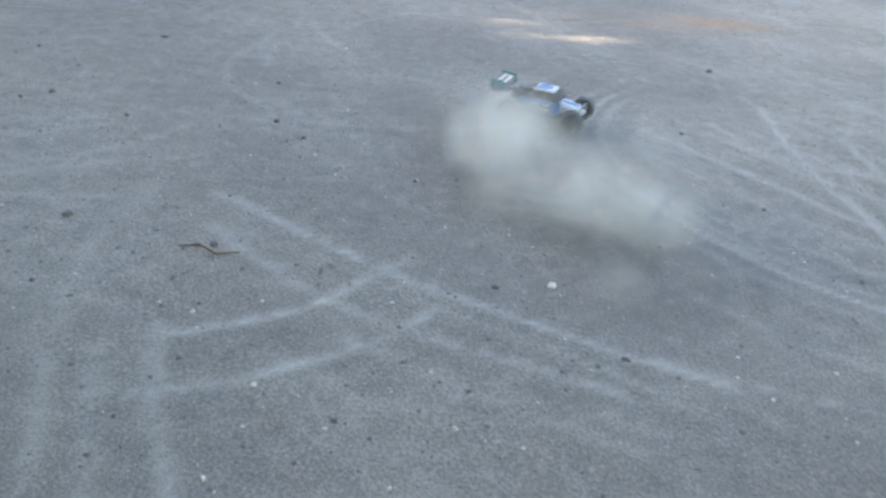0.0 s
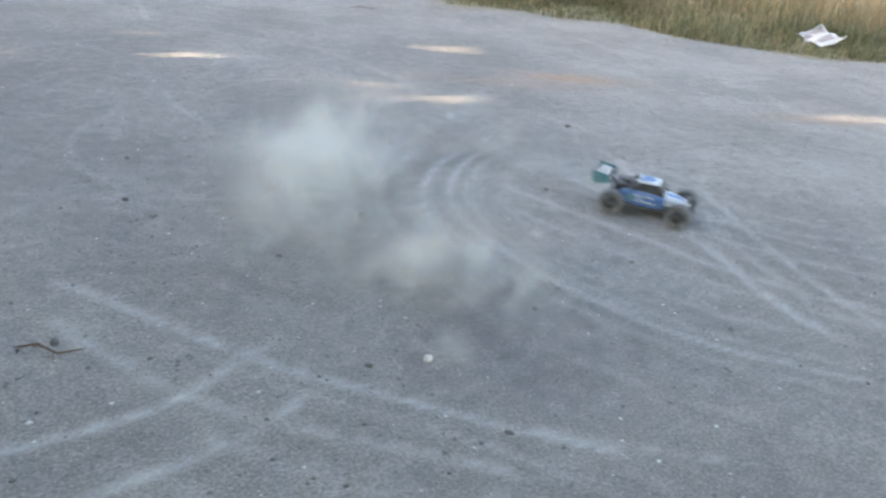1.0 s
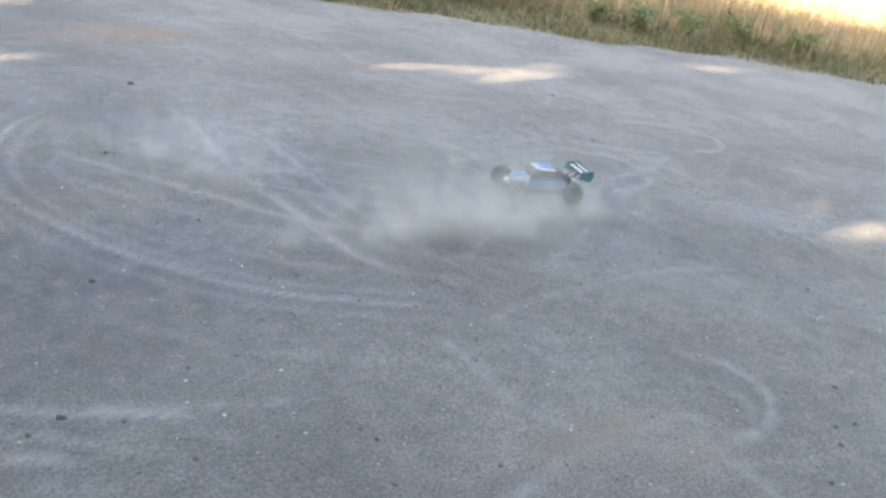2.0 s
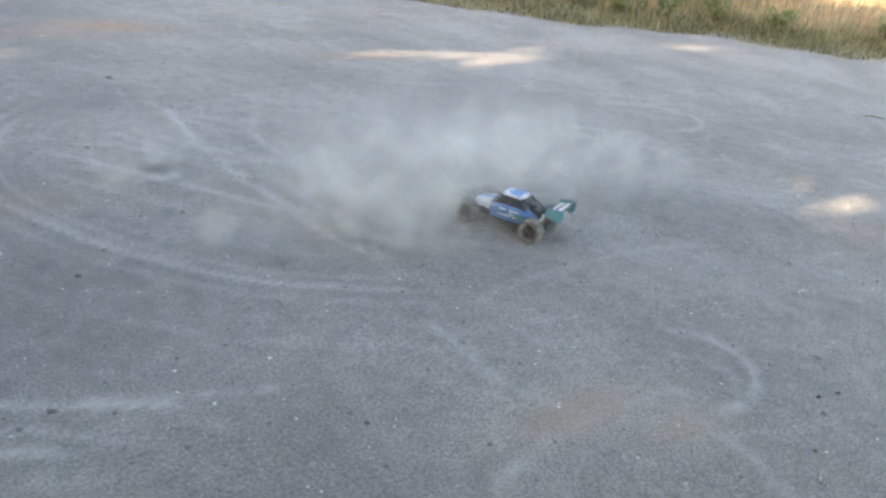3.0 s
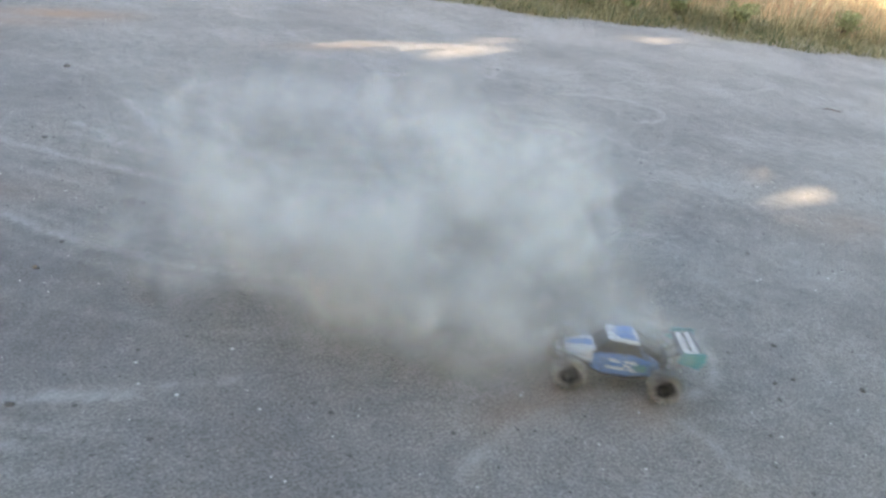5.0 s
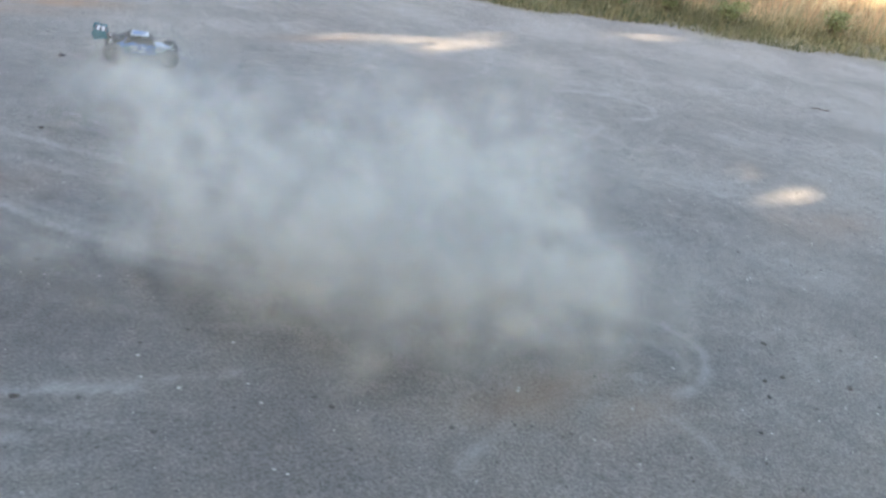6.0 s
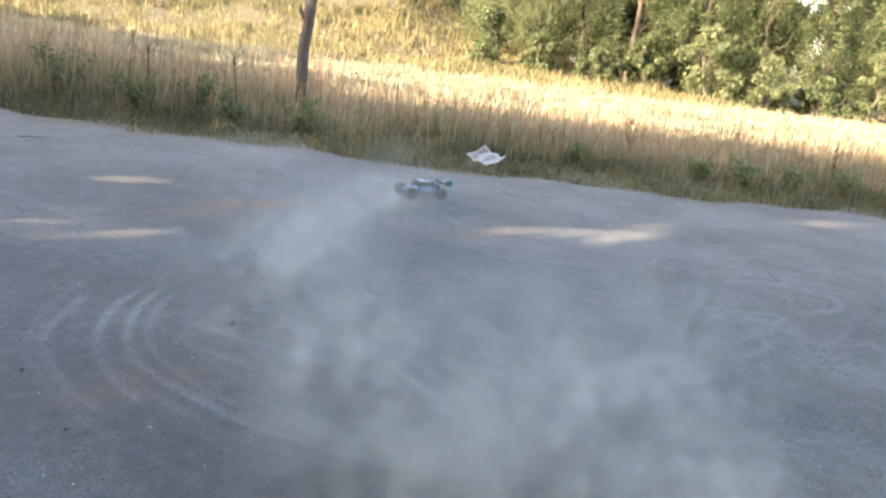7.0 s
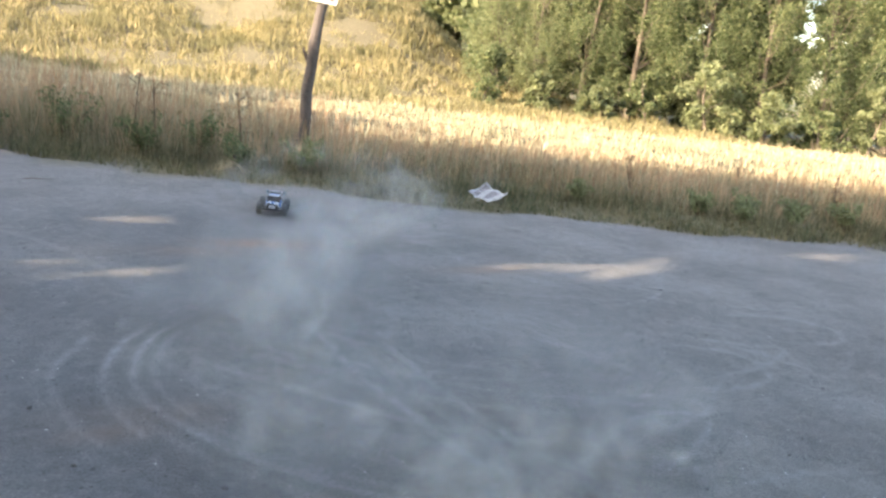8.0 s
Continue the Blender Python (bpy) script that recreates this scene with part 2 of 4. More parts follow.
def lay_trails():
    # the loop driven round again and again
    loop = ((1.35, 5.4), (1.09, 5.14), (0.91, 4.73), (0.86, 4.39), (0.93, 4.0), (1.1, 3.61), (1.28, 3.32), (1.6, 3.0), (1.88, 2.83), (2.6, 2.5))
    trail(0.026, 0.36, *loop)
    trail(0.026, 0.36, (1.1, 5.3), (0.9, 5.06), (0.74, 4.64), (0.7, 4.28), (0.76, 3.92), (0.83, 3.69))
    trail(0.034, 0.28, (0.78, 5.3), (0.66, 5.05), (0.49, 4.66), (0.48, 4.24), (0.55, 3.9), (0.7, 3.6))
    for off, strong in ((-0.12, 0.16), (-0.46, 0.14), (0.1, 0.2), (0.3, 0.12), (0.55, 0.10)):
        trail(0.03, strong, *beside(loop, off))
    # crossing marks close by
    trail(0.026, 0.5, (-0.95, 3.45), (-0.69, 3.28), (-0.12, 2.86), (0.26, 2.66), (0.77, 2.42), (1.3, 2.2))
    trail(0.026, 0.36, (-0.85, 3.15), (-0.7, 2.98), (-0.26, 2.6), (0.1, 2.43), (0.5, 2.28), (0.8, 2.15))
    trail(0.026, 0.46, (-0.85, 2.32), (-0.79, 2.36), (-0.37, 2.57), (-0.12, 2.86), (0.01, 3.03))
    trail(0.026, 0.46, (-0.82, 2.06), (-0.77, 2.07), (-0.5, 2.17), (-0.22, 2.33), (-0.05, 2.46), (0.12, 2.66))
    trail(0.03, 0.4, (-0.83, 2.45), (-0.81, 2.36), (-0.73, 2.05), (-0.58, 1.69), (-0.5, 1.5))
    trail(0.026, 0.26, (-0.3, 2.46), (-0.16, 2.38), (0.17, 2.19), (0.47, 2.04), (0.8, 1.9))
    trail(0.028, 0.3, (0.1, 2.75), (0.34, 2.62), (0.9, 2.39), (1.52, 2.21))
    trail(0.035, 0.12, (-1.09, 2.23), (-1.22, 2.81), (-1.2, 3.13), (-1.1, 3.5))
    trail(0.035, 0.26, (-1.1, 2.25), (-1.08, 2.14), (-0.98, 1.83), (-0.88, 1.5))
    trail(0.035, 0.24, (-0.98, 2.3), (-0.95, 2.19), (-0.84, 1.85), (-0.74, 1.5))
    trail(0.02, 0.2, (-0.6, 2.9), (-0.2, 2.45), (0.3, 2.2), (0.9, 2.0))
    trail(0.02, 0.2, (-0.5, 3.0), (0.0, 2.68), (0.6, 2.36), (1.0, 2.1))
    # the way out to the open lot
    trail(0.032, 0.3, (0.8, 4.4), (0.89, 4.09), (1.07, 3.7), (1.28, 3.37), (1.54, 3.12))
    trail(0.034, 0.28, (1.2, 4.75), (1.32, 4.58), (1.83, 3.94), (2.14, 3.57), (2.8, 3.1))
    for off, strong in ((0.3, 0.2), (0.55, 0.16), (-0.25, 0.18), (0.9, 0.12)):
        trail(0.034, strong, *beside(((1.3, 4.6), (1.83, 3.94), (2.5, 3.4), (3.6, 2.9)), off))
    trail(0.034, 0.4, (2.12, 5.3), (2.08, 5.07), (2.05, 4.23), (2.12, 3.67), (2.16, 3.27), (2.3, 2.9))
    trail(0.03, 0.34, (2.44, 4.9), (2.43, 4.58), (2.43, 3.99), (2.46, 3.48), (2.52, 3.17), (2.7, 2.8))
    trail(0.03, 0.2, (2.25, 5.0), (2.22, 4.3), (2.27, 3.7), (2.34, 3.2))
    trail(0.03, 0.26, (1.62, 4.9), (1.73, 4.72), (1.87, 4.42), (2.19, 4.26), (2.7, 4.2))
    # scribbles where it spun
    trail(0.03, 0.3, (2.6, 2.9), (2.88, 3.14), (3.45, 3.4), (3.78, 3.28), (3.35, 2.96), (3.1, 2.9))
    trail(0.03, 0.3, (3.4, 3.7), (3.83, 3.56), (3.89, 3.36), (3.63, 3.29), (3.4, 3.2))
    trail(0.032, 0.24, (4.9, 4.5), (5.21, 4.32), (5.49, 4.15), (4.86, 3.88), (4.4, 3.8))
    trail(0.03, 0.24, (4.2, 4.3), (4.6, 4.4), (5.0, 4.1), (4.8, 3.7), (4.3, 3.6), (4.0, 3.9))
    trail(0.034, 0.22, (5.6, 5.0), (6.2, 4.9), (6.5, 4.5), (6.2, 4.2), (5.6, 4.3))
    trail(0.03, 0.36, (3.05, 2.03), (3.22, 1.9), (3.27, 1.7), (3.16, 1.55), (2.97, 1.47), (2.75, 1.45))
    trail(0.03, 0.2, (2.9, 1.9), (3.05, 1.78), (3.08, 1.62), (2.95, 1.5))
    trail(0.03, 0.22, (2.72, 1.6), (2.69, 1.42), (2.68, 1.22), (2.61, 1.0))
    trail(0.03, 0.26, (2.13, 2.45), (2.15, 2.26), (2.15, 1.98), (2.24, 1.77), (2.45, 1.6))
    trail(0.03, 0.2, (1.7, 1.5), (1.87, 1.57), (2.25, 1.65), (2.71, 1.66), (2.82, 1.49))
    pick = random.Random(5)
    for _ in range(90):
        x, y, a, bend = pick.uniform(-3, 8), pick.uniform(2.2, 10), pick.uniform(0, 6.28), pick.uniform(-0.5, 0.5)
        if x > 2:
            a = -0.4 + pick.gauss(0, 0.45)
        q, reach = [], pick.uniform(0.25, 0.6)
        for _ in range(5):
            q.append((x, y))
            x, y, a = x + reach * math.cos(a), y + reach * math.sin(a), a + bend
        trail(pick.uniform(0.02, 0.045), pick.uniform(0.05, 0.17), *q)


def mark_trails(gx, gy, gz, fade):
    """How much each trail pales the ground; the ruts are pressed into gz."""
    track = np.zeros_like(gx)
    for w, s, p in TRAILS:
        lo, hi = p.min(0) - 0.2, p.max(0) + 0.2
        i0, i1 = np.searchsorted(gy[:, 0], (lo[1], hi[1]))
        j0, j1 = np.searchsorted(gx[0], (lo[0], hi[0]))
        x, y = gx[i0:i1, j0:j1], gy[i0:i1, j0:j1]
        if not x.size:
            continue
        best, way = np.full(x.shape, 9.0), np.zeros(x.shape)
        k = len(p) - 1
        for i in range(k):
            a, d = p[i], p[i + 1] - p[i]
            t = np.clip(((x - a[0]) * d[0] + (y - a[1]) * d[1]) / max(1e-9, d @ d), 0, 1)
            r = np.hypot(x - a[0] - t * d[0], y - a[1] - t * d[1])
            way = np.where(r < best, (i + t) / k, way)
            best = np.minimum(best, r)
        ends = step(0, 0.12, way) * step(1, 0.88, way)
        rut = np.exp(-(best / w) ** 2) * ends
        track[i0:i1, j0:j1] = np.maximum(track[i0:i1, j0:j1], rut * s * fade[i0:i1, j0:j1])
        gz[i0:i1, j0:j1] += s * ends * (0.008 * np.exp(-((best - 1.5 * w) / (w * 0.7)) ** 2) - 0.006 * np.exp(-(best / (w * 0.7)) ** 2))
    return track


def spaced(lo, hi, near0, near1, fine, coarse_n):
    """Grid lines, close together between near0 and near1 and ever wider outside."""
    a = near0 - (near0 - lo) * np.linspace(1, 0, coarse_n, endpoint=False) ** 2.2
    b = np.arange(near0, near1, fine)
    c = near1 + (hi - near1) * np.linspace(0, 1, coarse_n) ** 2.2
    return np.concatenate([a, b, c])


def build_ground():
    xs, ys = spaced(-900, 900, -2.6, 9.5, 0.03, 60), spaced(-900, 900, 0.6, 10.5, 0.03, 70)
    gx, gy = np.meshgrid(xs, ys)
    gz = height(gx, gy)
    near = (gx > -2.7) & (gx < 9.6) & (gy > 0.5) & (gy < 10.6)
    fine = np.random.default_rng(3).normal(0, 1, gx.shape)
    fine = (fine + np.roll(fine, 1, 0) + np.roll(fine, 1, 1) + np.roll(fine, 1, (0, 1))) / 4
    fade = 0.8 + 0.2 * np.sin(gx * 5.1 + 1.3 * np.sin(gy * 3.3)) * np.sin(gy * 4.7) + 0.5 * fine
    lay_trails()
    track = mark_trails(gx, gy, gz, fade)
    gz = gz + near * fine * 0.004
    track = np.clip(track, 0, 1)
    clay = np.zeros_like(gx)
    for x, y, rx, ry, s in ((2.43, 7.5, 0.5, 0.18, 0.7), (2.3, 1.7, 0.30, 0.10, 0.42), (2.62, 1.47, 0.2, 0.1, 0.25), (0.66, 3.86, 0.25, 0.12, 0.3), (1.9, 7.2, 0.6, 0.2, 0.3), (4.3, 6.5, 0.5, 0.15, 0.3), (0.9, 4.0, 0.5, 0.2, 0.2), (5.6, 2.2, 0.5, 0.2, 0.25)):
        clay = np.maximum(clay, s * np.exp(-((gx - x) / rx) ** 2 - ((gy - y) / ry) ** 2) * (0.7 + 0.3 * fade))
    # Broad soft patches where the gravel colour is darker.
    darker = np.zeros_like(gx)
    for x, y, rx, ry, s in ((1.1, 3.3, 1.0, 1.0, 0.58), (0.5, 4.1, 1.0, 1.0, 0.55), (-1.2, 5.0, 1.6, 1.8, 0.3), (-2.4, 6.8, 1.9, 2.2, 0.62), (0.6, 5.8, 1.4, 1.2, 0.45), (0.9, 8.2, 1.6, 1.3, 0.4), (-1.6, 2.6, 0.7, 0.7, 0.2)):
        darker = np.maximum(darker, s * np.exp(-((gx - x) / rx) ** 2 - ((gy - y) / ry) ** 2) * (0.8 + 0.4 * fine))
    darker = np.clip(darker - track, 0, 1)
    u = beyond(gx, gy)
    idx = np.arange(gx.size).reshape(gx.shape)
    faces = np.stack([idx[:-1, :-1], idx[:-1, 1:], idx[1:, 1:], idx[1:, :-1]], -1).reshape(-1, 4)
    me = smooth(mesh_of("ground", np.stack([gx, gy, gz], -1).reshape(-1, 3), faces, GROUND))
    for name, values in (("track", np.minimum(1, track * 0.95)), ("clay", clay), ("darker", darker), ("meadow", step(-0.1, 0.25, u))):
        me.attributes.new(name, "FLOAT", "POINT").data.foreach_set("value", values.ravel().astype(np.float32))
    return tagged(new("ground", me), "dusty grey gravel lot with pale curving tyre tracks", "ground", kind="structure")


build_ground()


def scatter_stones(name, count, lo, hi, mat, label, spread, seed):
    """Loose gravel, each grain a small uneven lump."""
    g = np.random.default_rng(seed)
    x, y = g.uniform(-4, 10, count), g.uniform(0.8, 11, count)
    keep = (beyond(x, y) < -0.1) & spread(x, y, g)
    x, y = x[keep], y[keep]
    k = len(x)
    s = lo + (hi - lo) * g.random(k) ** 3
    base = np.array([(1, 0, 0), (0.3, 0.95, 0), (-0.8, 0.6, 0), (-0.8, -0.6, 0), (0.3, -0.95, 0), (0.1, 0.05, 0.7)])
    pts = base[None] * s[:, None, None] * g.uniform(0.6, 1.3, (k, 6, 3))
    a = g.uniform(0, 6.28, k)
    c, q = np.cos(a)[:, None], np.sin(a)[:, None]
    px = x[:, None] + pts[:, :, 0] * c - pts[:, :, 1] * q
    py = y[:, None] + pts[:, :, 0] * q + pts[:, :, 1] * c
    pz = height(x, y)[:, None] + pts[:, :, 2] - 0.1 * s[:, None]
    f = np.array([(0, 1, 5), (1, 2, 5), (2, 3, 5), (3, 4, 5), (4, 0, 5)])
    faces = (f[None] + 6 * np.arange(k)[:, None, None]).reshape(-1, 3)
    tagged(new(name, mesh_of(name, np.stack([px, py, pz], -1).reshape(-1, 3), faces, mat)), label, "gravel", kind="stuff")


scatter_stones("dark_gravel", 42000, 0.003, 0.013, STONE_DARK, "scattered dark gravel chips on the dusty lot", lambda x, y, g: g.random(len(x)) < np.where(x < 0.6, 0.75, 0.3), 11)
scatter_stones("pale_gravel", 9000, 0.002, 0.009, STONE_PALE, "scattered pale gravel chips on the dusty lot", lambda x, y, g: g.random(len(x)) < np.where(y < 3.5, 0.9, 0.35), 12)


def build_stone(name, mat, label):
    bm = bmesh.new()
    bmesh.ops.create_icosphere(bm, subdivisions=2, radius=1.0)
    for v in bm.verts:
        v.co *= 0.8 + 0.35 * noise.noise(v.co * 1.3 + Vector((len(name), 2, 1)))
        v.co.z = max(v.co.z * 0.7, -0.25)
    me = bpy.data.meshes.new(name)
    bm.to_mesh(me)
    bm.free()
    me.materials.append(mat)
    return tagged(new(name, me), label, "stone", "loose stones on the lot")


def place_stones():
    dark = build_stone("stone", STONE_DARK, "small dark angular stone lying on the gravel")
    pale = build_stone("stone", STONE_PALE, "small pale stone lying on the gravel")
    first = {dark: True, pale: True}
    rows = [(-1.39, 3.1, 0.022, dark), (-0.78, 2.96, 0.022, dark), (0.3, 2.8, 0.017, dark), (0.52, 2.85, 0.024, pale), (0.72, 2.4, 0.019, dark), (-0.46, 2.14, 0.013, pale), (-0.51, 1.74, 0.014, pale),
            (-1.76, 5.62, 0.026, dark), (-0.88, 4.9, 0.02, dark), (-0.78, 4.28, 0.02, dark), (-0.61, 4.09, 0.017, dark), (-0.03, 3.7, 0.017, dark), (-0.74, 2.5, 0.012, pale)]
    rows += [(0.15, 2.0, 0.011, pale), (-2.0, 4.44, 0.02, dark), (-1.52, 4.18, 0.02, dark), (-2.12, 4.33, 0.018, dark), (-2.39, 5.2, 0.022, dark), (-2.35, 6.56, 0.035, dark), (-0.71, 2.24, 0.013, dark),
             (-1.32, 2.61, 0.014, dark), (1.96, 5.95, 0.028, dark), (3.6, 1.54, 0.017, dark), (3.31, 1.36, 0.013, dark), (3.21, 1.28, 0.014, dark), (2.94, 1.16, 0.012, dark)]
    rows += [(3.65, 1.15, 0.018, dark), (1.02, 3.23, 0.018, dark), (1.17, 3.41, 0.014, dark), (1.62, 3.71, 0.015, dark), (3.42, 1.34, 0.014, dark), (2.18, 2.67, 0.012, dark), (0.49, 3.58, 0.016, dark),
             (0.36, 4.2, 0.016, dark), (0.98, 3.74, 0.014, dark), (1.45, 4.65, 0.016, dark), (5.69, 5.72, 0.022, dark), (5.07, 4.54, 0.018, dark)]
    for i, (x, y, s, kind) in enumerate(rows):
        s *= 0.85
        m = pose(x, y, float(height(np.array(x), np.array(y))) + 0.15 * s, 0, 0, i * 77)
        kind_ob = kind
        if first[kind]:
            kind.scale = (s * 1.3, s, s)
            kind.matrix_basis = m @ Matrix.Diagonal((s * 1.3, s, s, 1))
            first[kind] = False
        else:
            kind_ob = copy_thing(kind, m)
            kind_ob.scale = (s * 1.3, s, s)


place_stones()


def build_twig(x, y, length, turn):
    bm = bmesh.new()
    tube(bm, [(-length / 2, 0, 0.012), (-length * 0.2, 0.03, 0.02), (length * 0.2, 0.0, 0.014), (length / 2, 0.05, 0.012)], [0.003, 0.005, 0.004, 0.002], 6)
    tube(bm, [(length * 0.1, 0.01, 0.016), (length * 0.3, -0.06, 0.02)], [0.003, 0.0015], 5)
    ob = part("twig", bm, TWIG, None, "thin dry brown twig lying on the gravel")
    ob.matrix_basis = pose(x, y, float(height(np.array(x), np.array(y))), 0, 0, turn)
    tagged(ob, category="twig")


build_twig(0.8, 10.5, 0.34, 5)
build_twig(-0.79, 2.88, 0.22, -15)
build_twig(8.92, 4.05, 0.24, -32)


# ---------------------------------------------------------------- grass
def blades(name, x, y, tall, wide, mat, label, seed, lean=0.35, head=False):
    """Grass: every blade a bent, tapering strip rooted in the ground."""
    g = np.random.default_rng(seed)
    k = len(x)
    z = height(x, y) - 0.02
    a, b = g.uniform(0, 6.28, k), g.uniform(0, 6.28, k)
    l = tall * lean * g.random(k)
    side = np.stack([np.cos(a), np.sin(a), 0 * a], -1) * (wide / 2)[:, None]
    root = np.stack([x, y, z], -1)
    bend = np.stack([np.cos(b) * l, np.sin(b) * l, 0 * l], -1)
    up = np.stack([0 * tall, 0 * tall, tall], -1)
    mid, tip = root + bend * 0.3 + up * 0.55, root + bend + up * (1 - 0.25 * lean)
    if head:
        mid = root + bend * 0.75 + up * 0.8
        pts = np.stack([root - side * 0.2, root + side * 0.2, mid + side * 1.6, mid - side * 1.6, tip], 1)
    else:
        pts = np.stack([root - side, root + side, mid + side * 0.75, mid - side * 0.75, tip], 1)
    f = np.array([(0, 1, 2), (0, 2, 3), (3, 2, 4)])
    faces = (f[None] + 5 * np.arange(k)[:, None, None]).reshape(-1, 3)
    tagged(new(name, mesh_of(name, pts.reshape(-1, 3), faces, mat)), label, "grass", kind="stuff")


def strip(g, count, u0, u1, v0, v1, power=1.0):
    """Places in a strip along the edge of the lot."""
    u, v = u0 + (u1 - u0) * g.random(count) ** power, g.uniform(v0, v1, count)
    clump = np.sin(v * 2.1 + 1.3 * np.sin(u * 2)) * np.sin(u * 2.7 + v) + g.normal(0, 0.5, count)
    q = (u[:, None] + 10.75) * N + v[:, None] * V
    keep = (beyond(q[:, 0], q[:, 1]) > 0.02) & (np.hypot(q[:, 0] - 6.3, q[:, 1] - 9.85) > 0.27)
    return q[keep, 0], q[keep, 1], np.clip(0.72 + 0.42 * clump, 0.25, 1.5)[keep]


def build_grass():
    g = np.random.default_rng(21)
    left = lambda x, y: 0.85 + 0.7 * step(3, -7, V[0] * x + V[1] * y)
    x, y, c = strip(g, 46000, 0.3, 5.9, -16, 22)
    blades("verge_grass", x, y, c * g.uniform(0.2, 0.6, len(x)) * step(-0.3, 1.6, beyond(x, y)) * left(x, y), g.uniform(0.006, 0.015, len(x)), SHADED_STRAW, "tall dry straw-coloured grass along the lot, darkened for the shade", 1, 0.7)
    x, y, c = strip(g, 64000, 0.3, 4.2, -16, 22, 1.3)
    blades("verge_grass", x, y, c * g.uniform(0.1, 0.42, len(x)) * step(-0.4, 1.3, beyond(x, y)) * left(x, y), g.uniform(0.009, 0.02, len(x)), GREEN, "green weeds and grass at the edge of the lot", 2, 0.9)
    x, y, c = strip(g, 34000, 0.2, 1.7, -16, 22)
    blades("verge_weeds", x, y, c * g.uniform(0.08, 0.26, len(x)), g.uniform(0.009, 0.022, len(x)), GREEN, "low green and brown weeds creeping onto the gravel", 6, 1.0)
    x, y, c = strip(g, 13000, 1.2, 7.4, -16, 22)
    blades("seeding_grass", x, y, c * g.uniform(0.4, 0.8, len(x)) * left(x, y), g.uniform(0.007, 0.013, len(x)), SEED, "seeding grass stalks with reddish heads", 3, 0.4, True)
    x, y, c = strip(g, 110000, 4.5, 31, -25, 34)
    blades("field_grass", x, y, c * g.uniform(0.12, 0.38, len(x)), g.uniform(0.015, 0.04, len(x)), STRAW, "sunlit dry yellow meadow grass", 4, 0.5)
    x, y, c = strip(g, 165000, 22, 62, -30, 15)
    blades("hill_grass", x, y, c * g.uniform(0.2, 0.6, len(x)), g.uniform(0.03, 0.085, len(x)), HILLGRASS, "yellow-green grass covering the hillside", 5, 0.5)


build_grass()


# ---------------------------------------------------------------- trees
def leaf_cloud(centres, radii, per, size, g, skip=None):
    """Leaves gathered in clumps: quads folded along the middle, facing all ways."""
    c = np.repeat(centres, per, 0)
    r = np.repeat(radii, per)
    d = g.normal(0, 1, (len(c), 3))
    d /= np.linalg.norm(d, axis=1)[:, None]
    p = c + d * (r * g.random(len(c)) ** 0.45)[:, None] * np.array([1, 1, 0.85])
    if skip is not None:
        p = p[~skip(p)]
    k = len(p)
    a = g.normal(0, 1, (k, 3))
    a /= np.linalg.norm(a, axis=1)[:, None]
    b = np.cross(a, g.normal(0, 1, (k, 3)))
    b /= np.linalg.norm(b, axis=1)[:, None]
    s = (size * g.uniform(0.6, 1.3, k))[:, None]
    pts = np.stack([p - a * s, p + b * s * 0.55, p + a * s, p - b * s * 0.55], 1)
    return pts.reshape(-1, 3), np.arange(4 * k).reshape(-1, 4)


def build_tree(x, y, tall, wide, leaf_mat, label, seed, clumps=60, per=150, size=0.11, low=0.05, skip=None, stout=0.022, group="trees beyond the meadow"):
    g = np.random.default_rng(seed)
    z0 = float(height(np.array(x), np.array(y))) - 0.05
    tree = tagged(new("tree"), label, "tree", group)
    tree.matrix_basis = pose(x, y, z0)
    bm = bmesh.new()
    top = Vector((g.normal(0, 0.3), g.normal(0, 0.3), tall * 0.92))
    spine = [Vector((0, 0, 0)).lerp(top, t) + Vector((0.15 * math.sin(5 * t + seed), 0.15 * math.cos(4 * t + seed) - 0.15 * math.cos(seed), 0)) for t in np.linspace(0, 1, 8)]
    r0 = stout * tall
    tube(bm, spine, [r0 * (1 - 0.9 * t) for t in np.linspace(0, 1, 8)], 8)
    centres = []
    for i in range(clumps):
        h = low + (1 - low) * g.random() ** 0.85
        r = wide * (math.sin(math.pi * min(1, 0.16 + 0.84 * h)) ** 0.6) * math.sqrt(g.random()) * (0.75 + 0.4 * g.random())
        a = g.uniform(0, 6.28)
        centres.append((r * math.cos(a), r * math.sin(a), h * tall))
    for c in centres[::3]:
        s = spine[min(7, max(1, int(c[2] / tall * 6)))]
        e = Vector(c)
        tube(bm, [s, s.lerp(e, 0.5) + Vector((0, 0, 0.1)), e], [r0 * 0.3, r0 * 0.2, r0 * 0.07], 5)
    part("trunk", bm, BARK, tree)
    verts, faces = leaf_cloud(np.array(centres), g.uniform(0.4, 0.85, clumps) * wide * 0.42, per, size, g, (lambda p: skip(p + np.array([x, y, z0]))) if skip else None)
    crown = new("crown", mesh_of("crown", verts, faces, leaf_mat))
    crown.parent = tree
    return tree


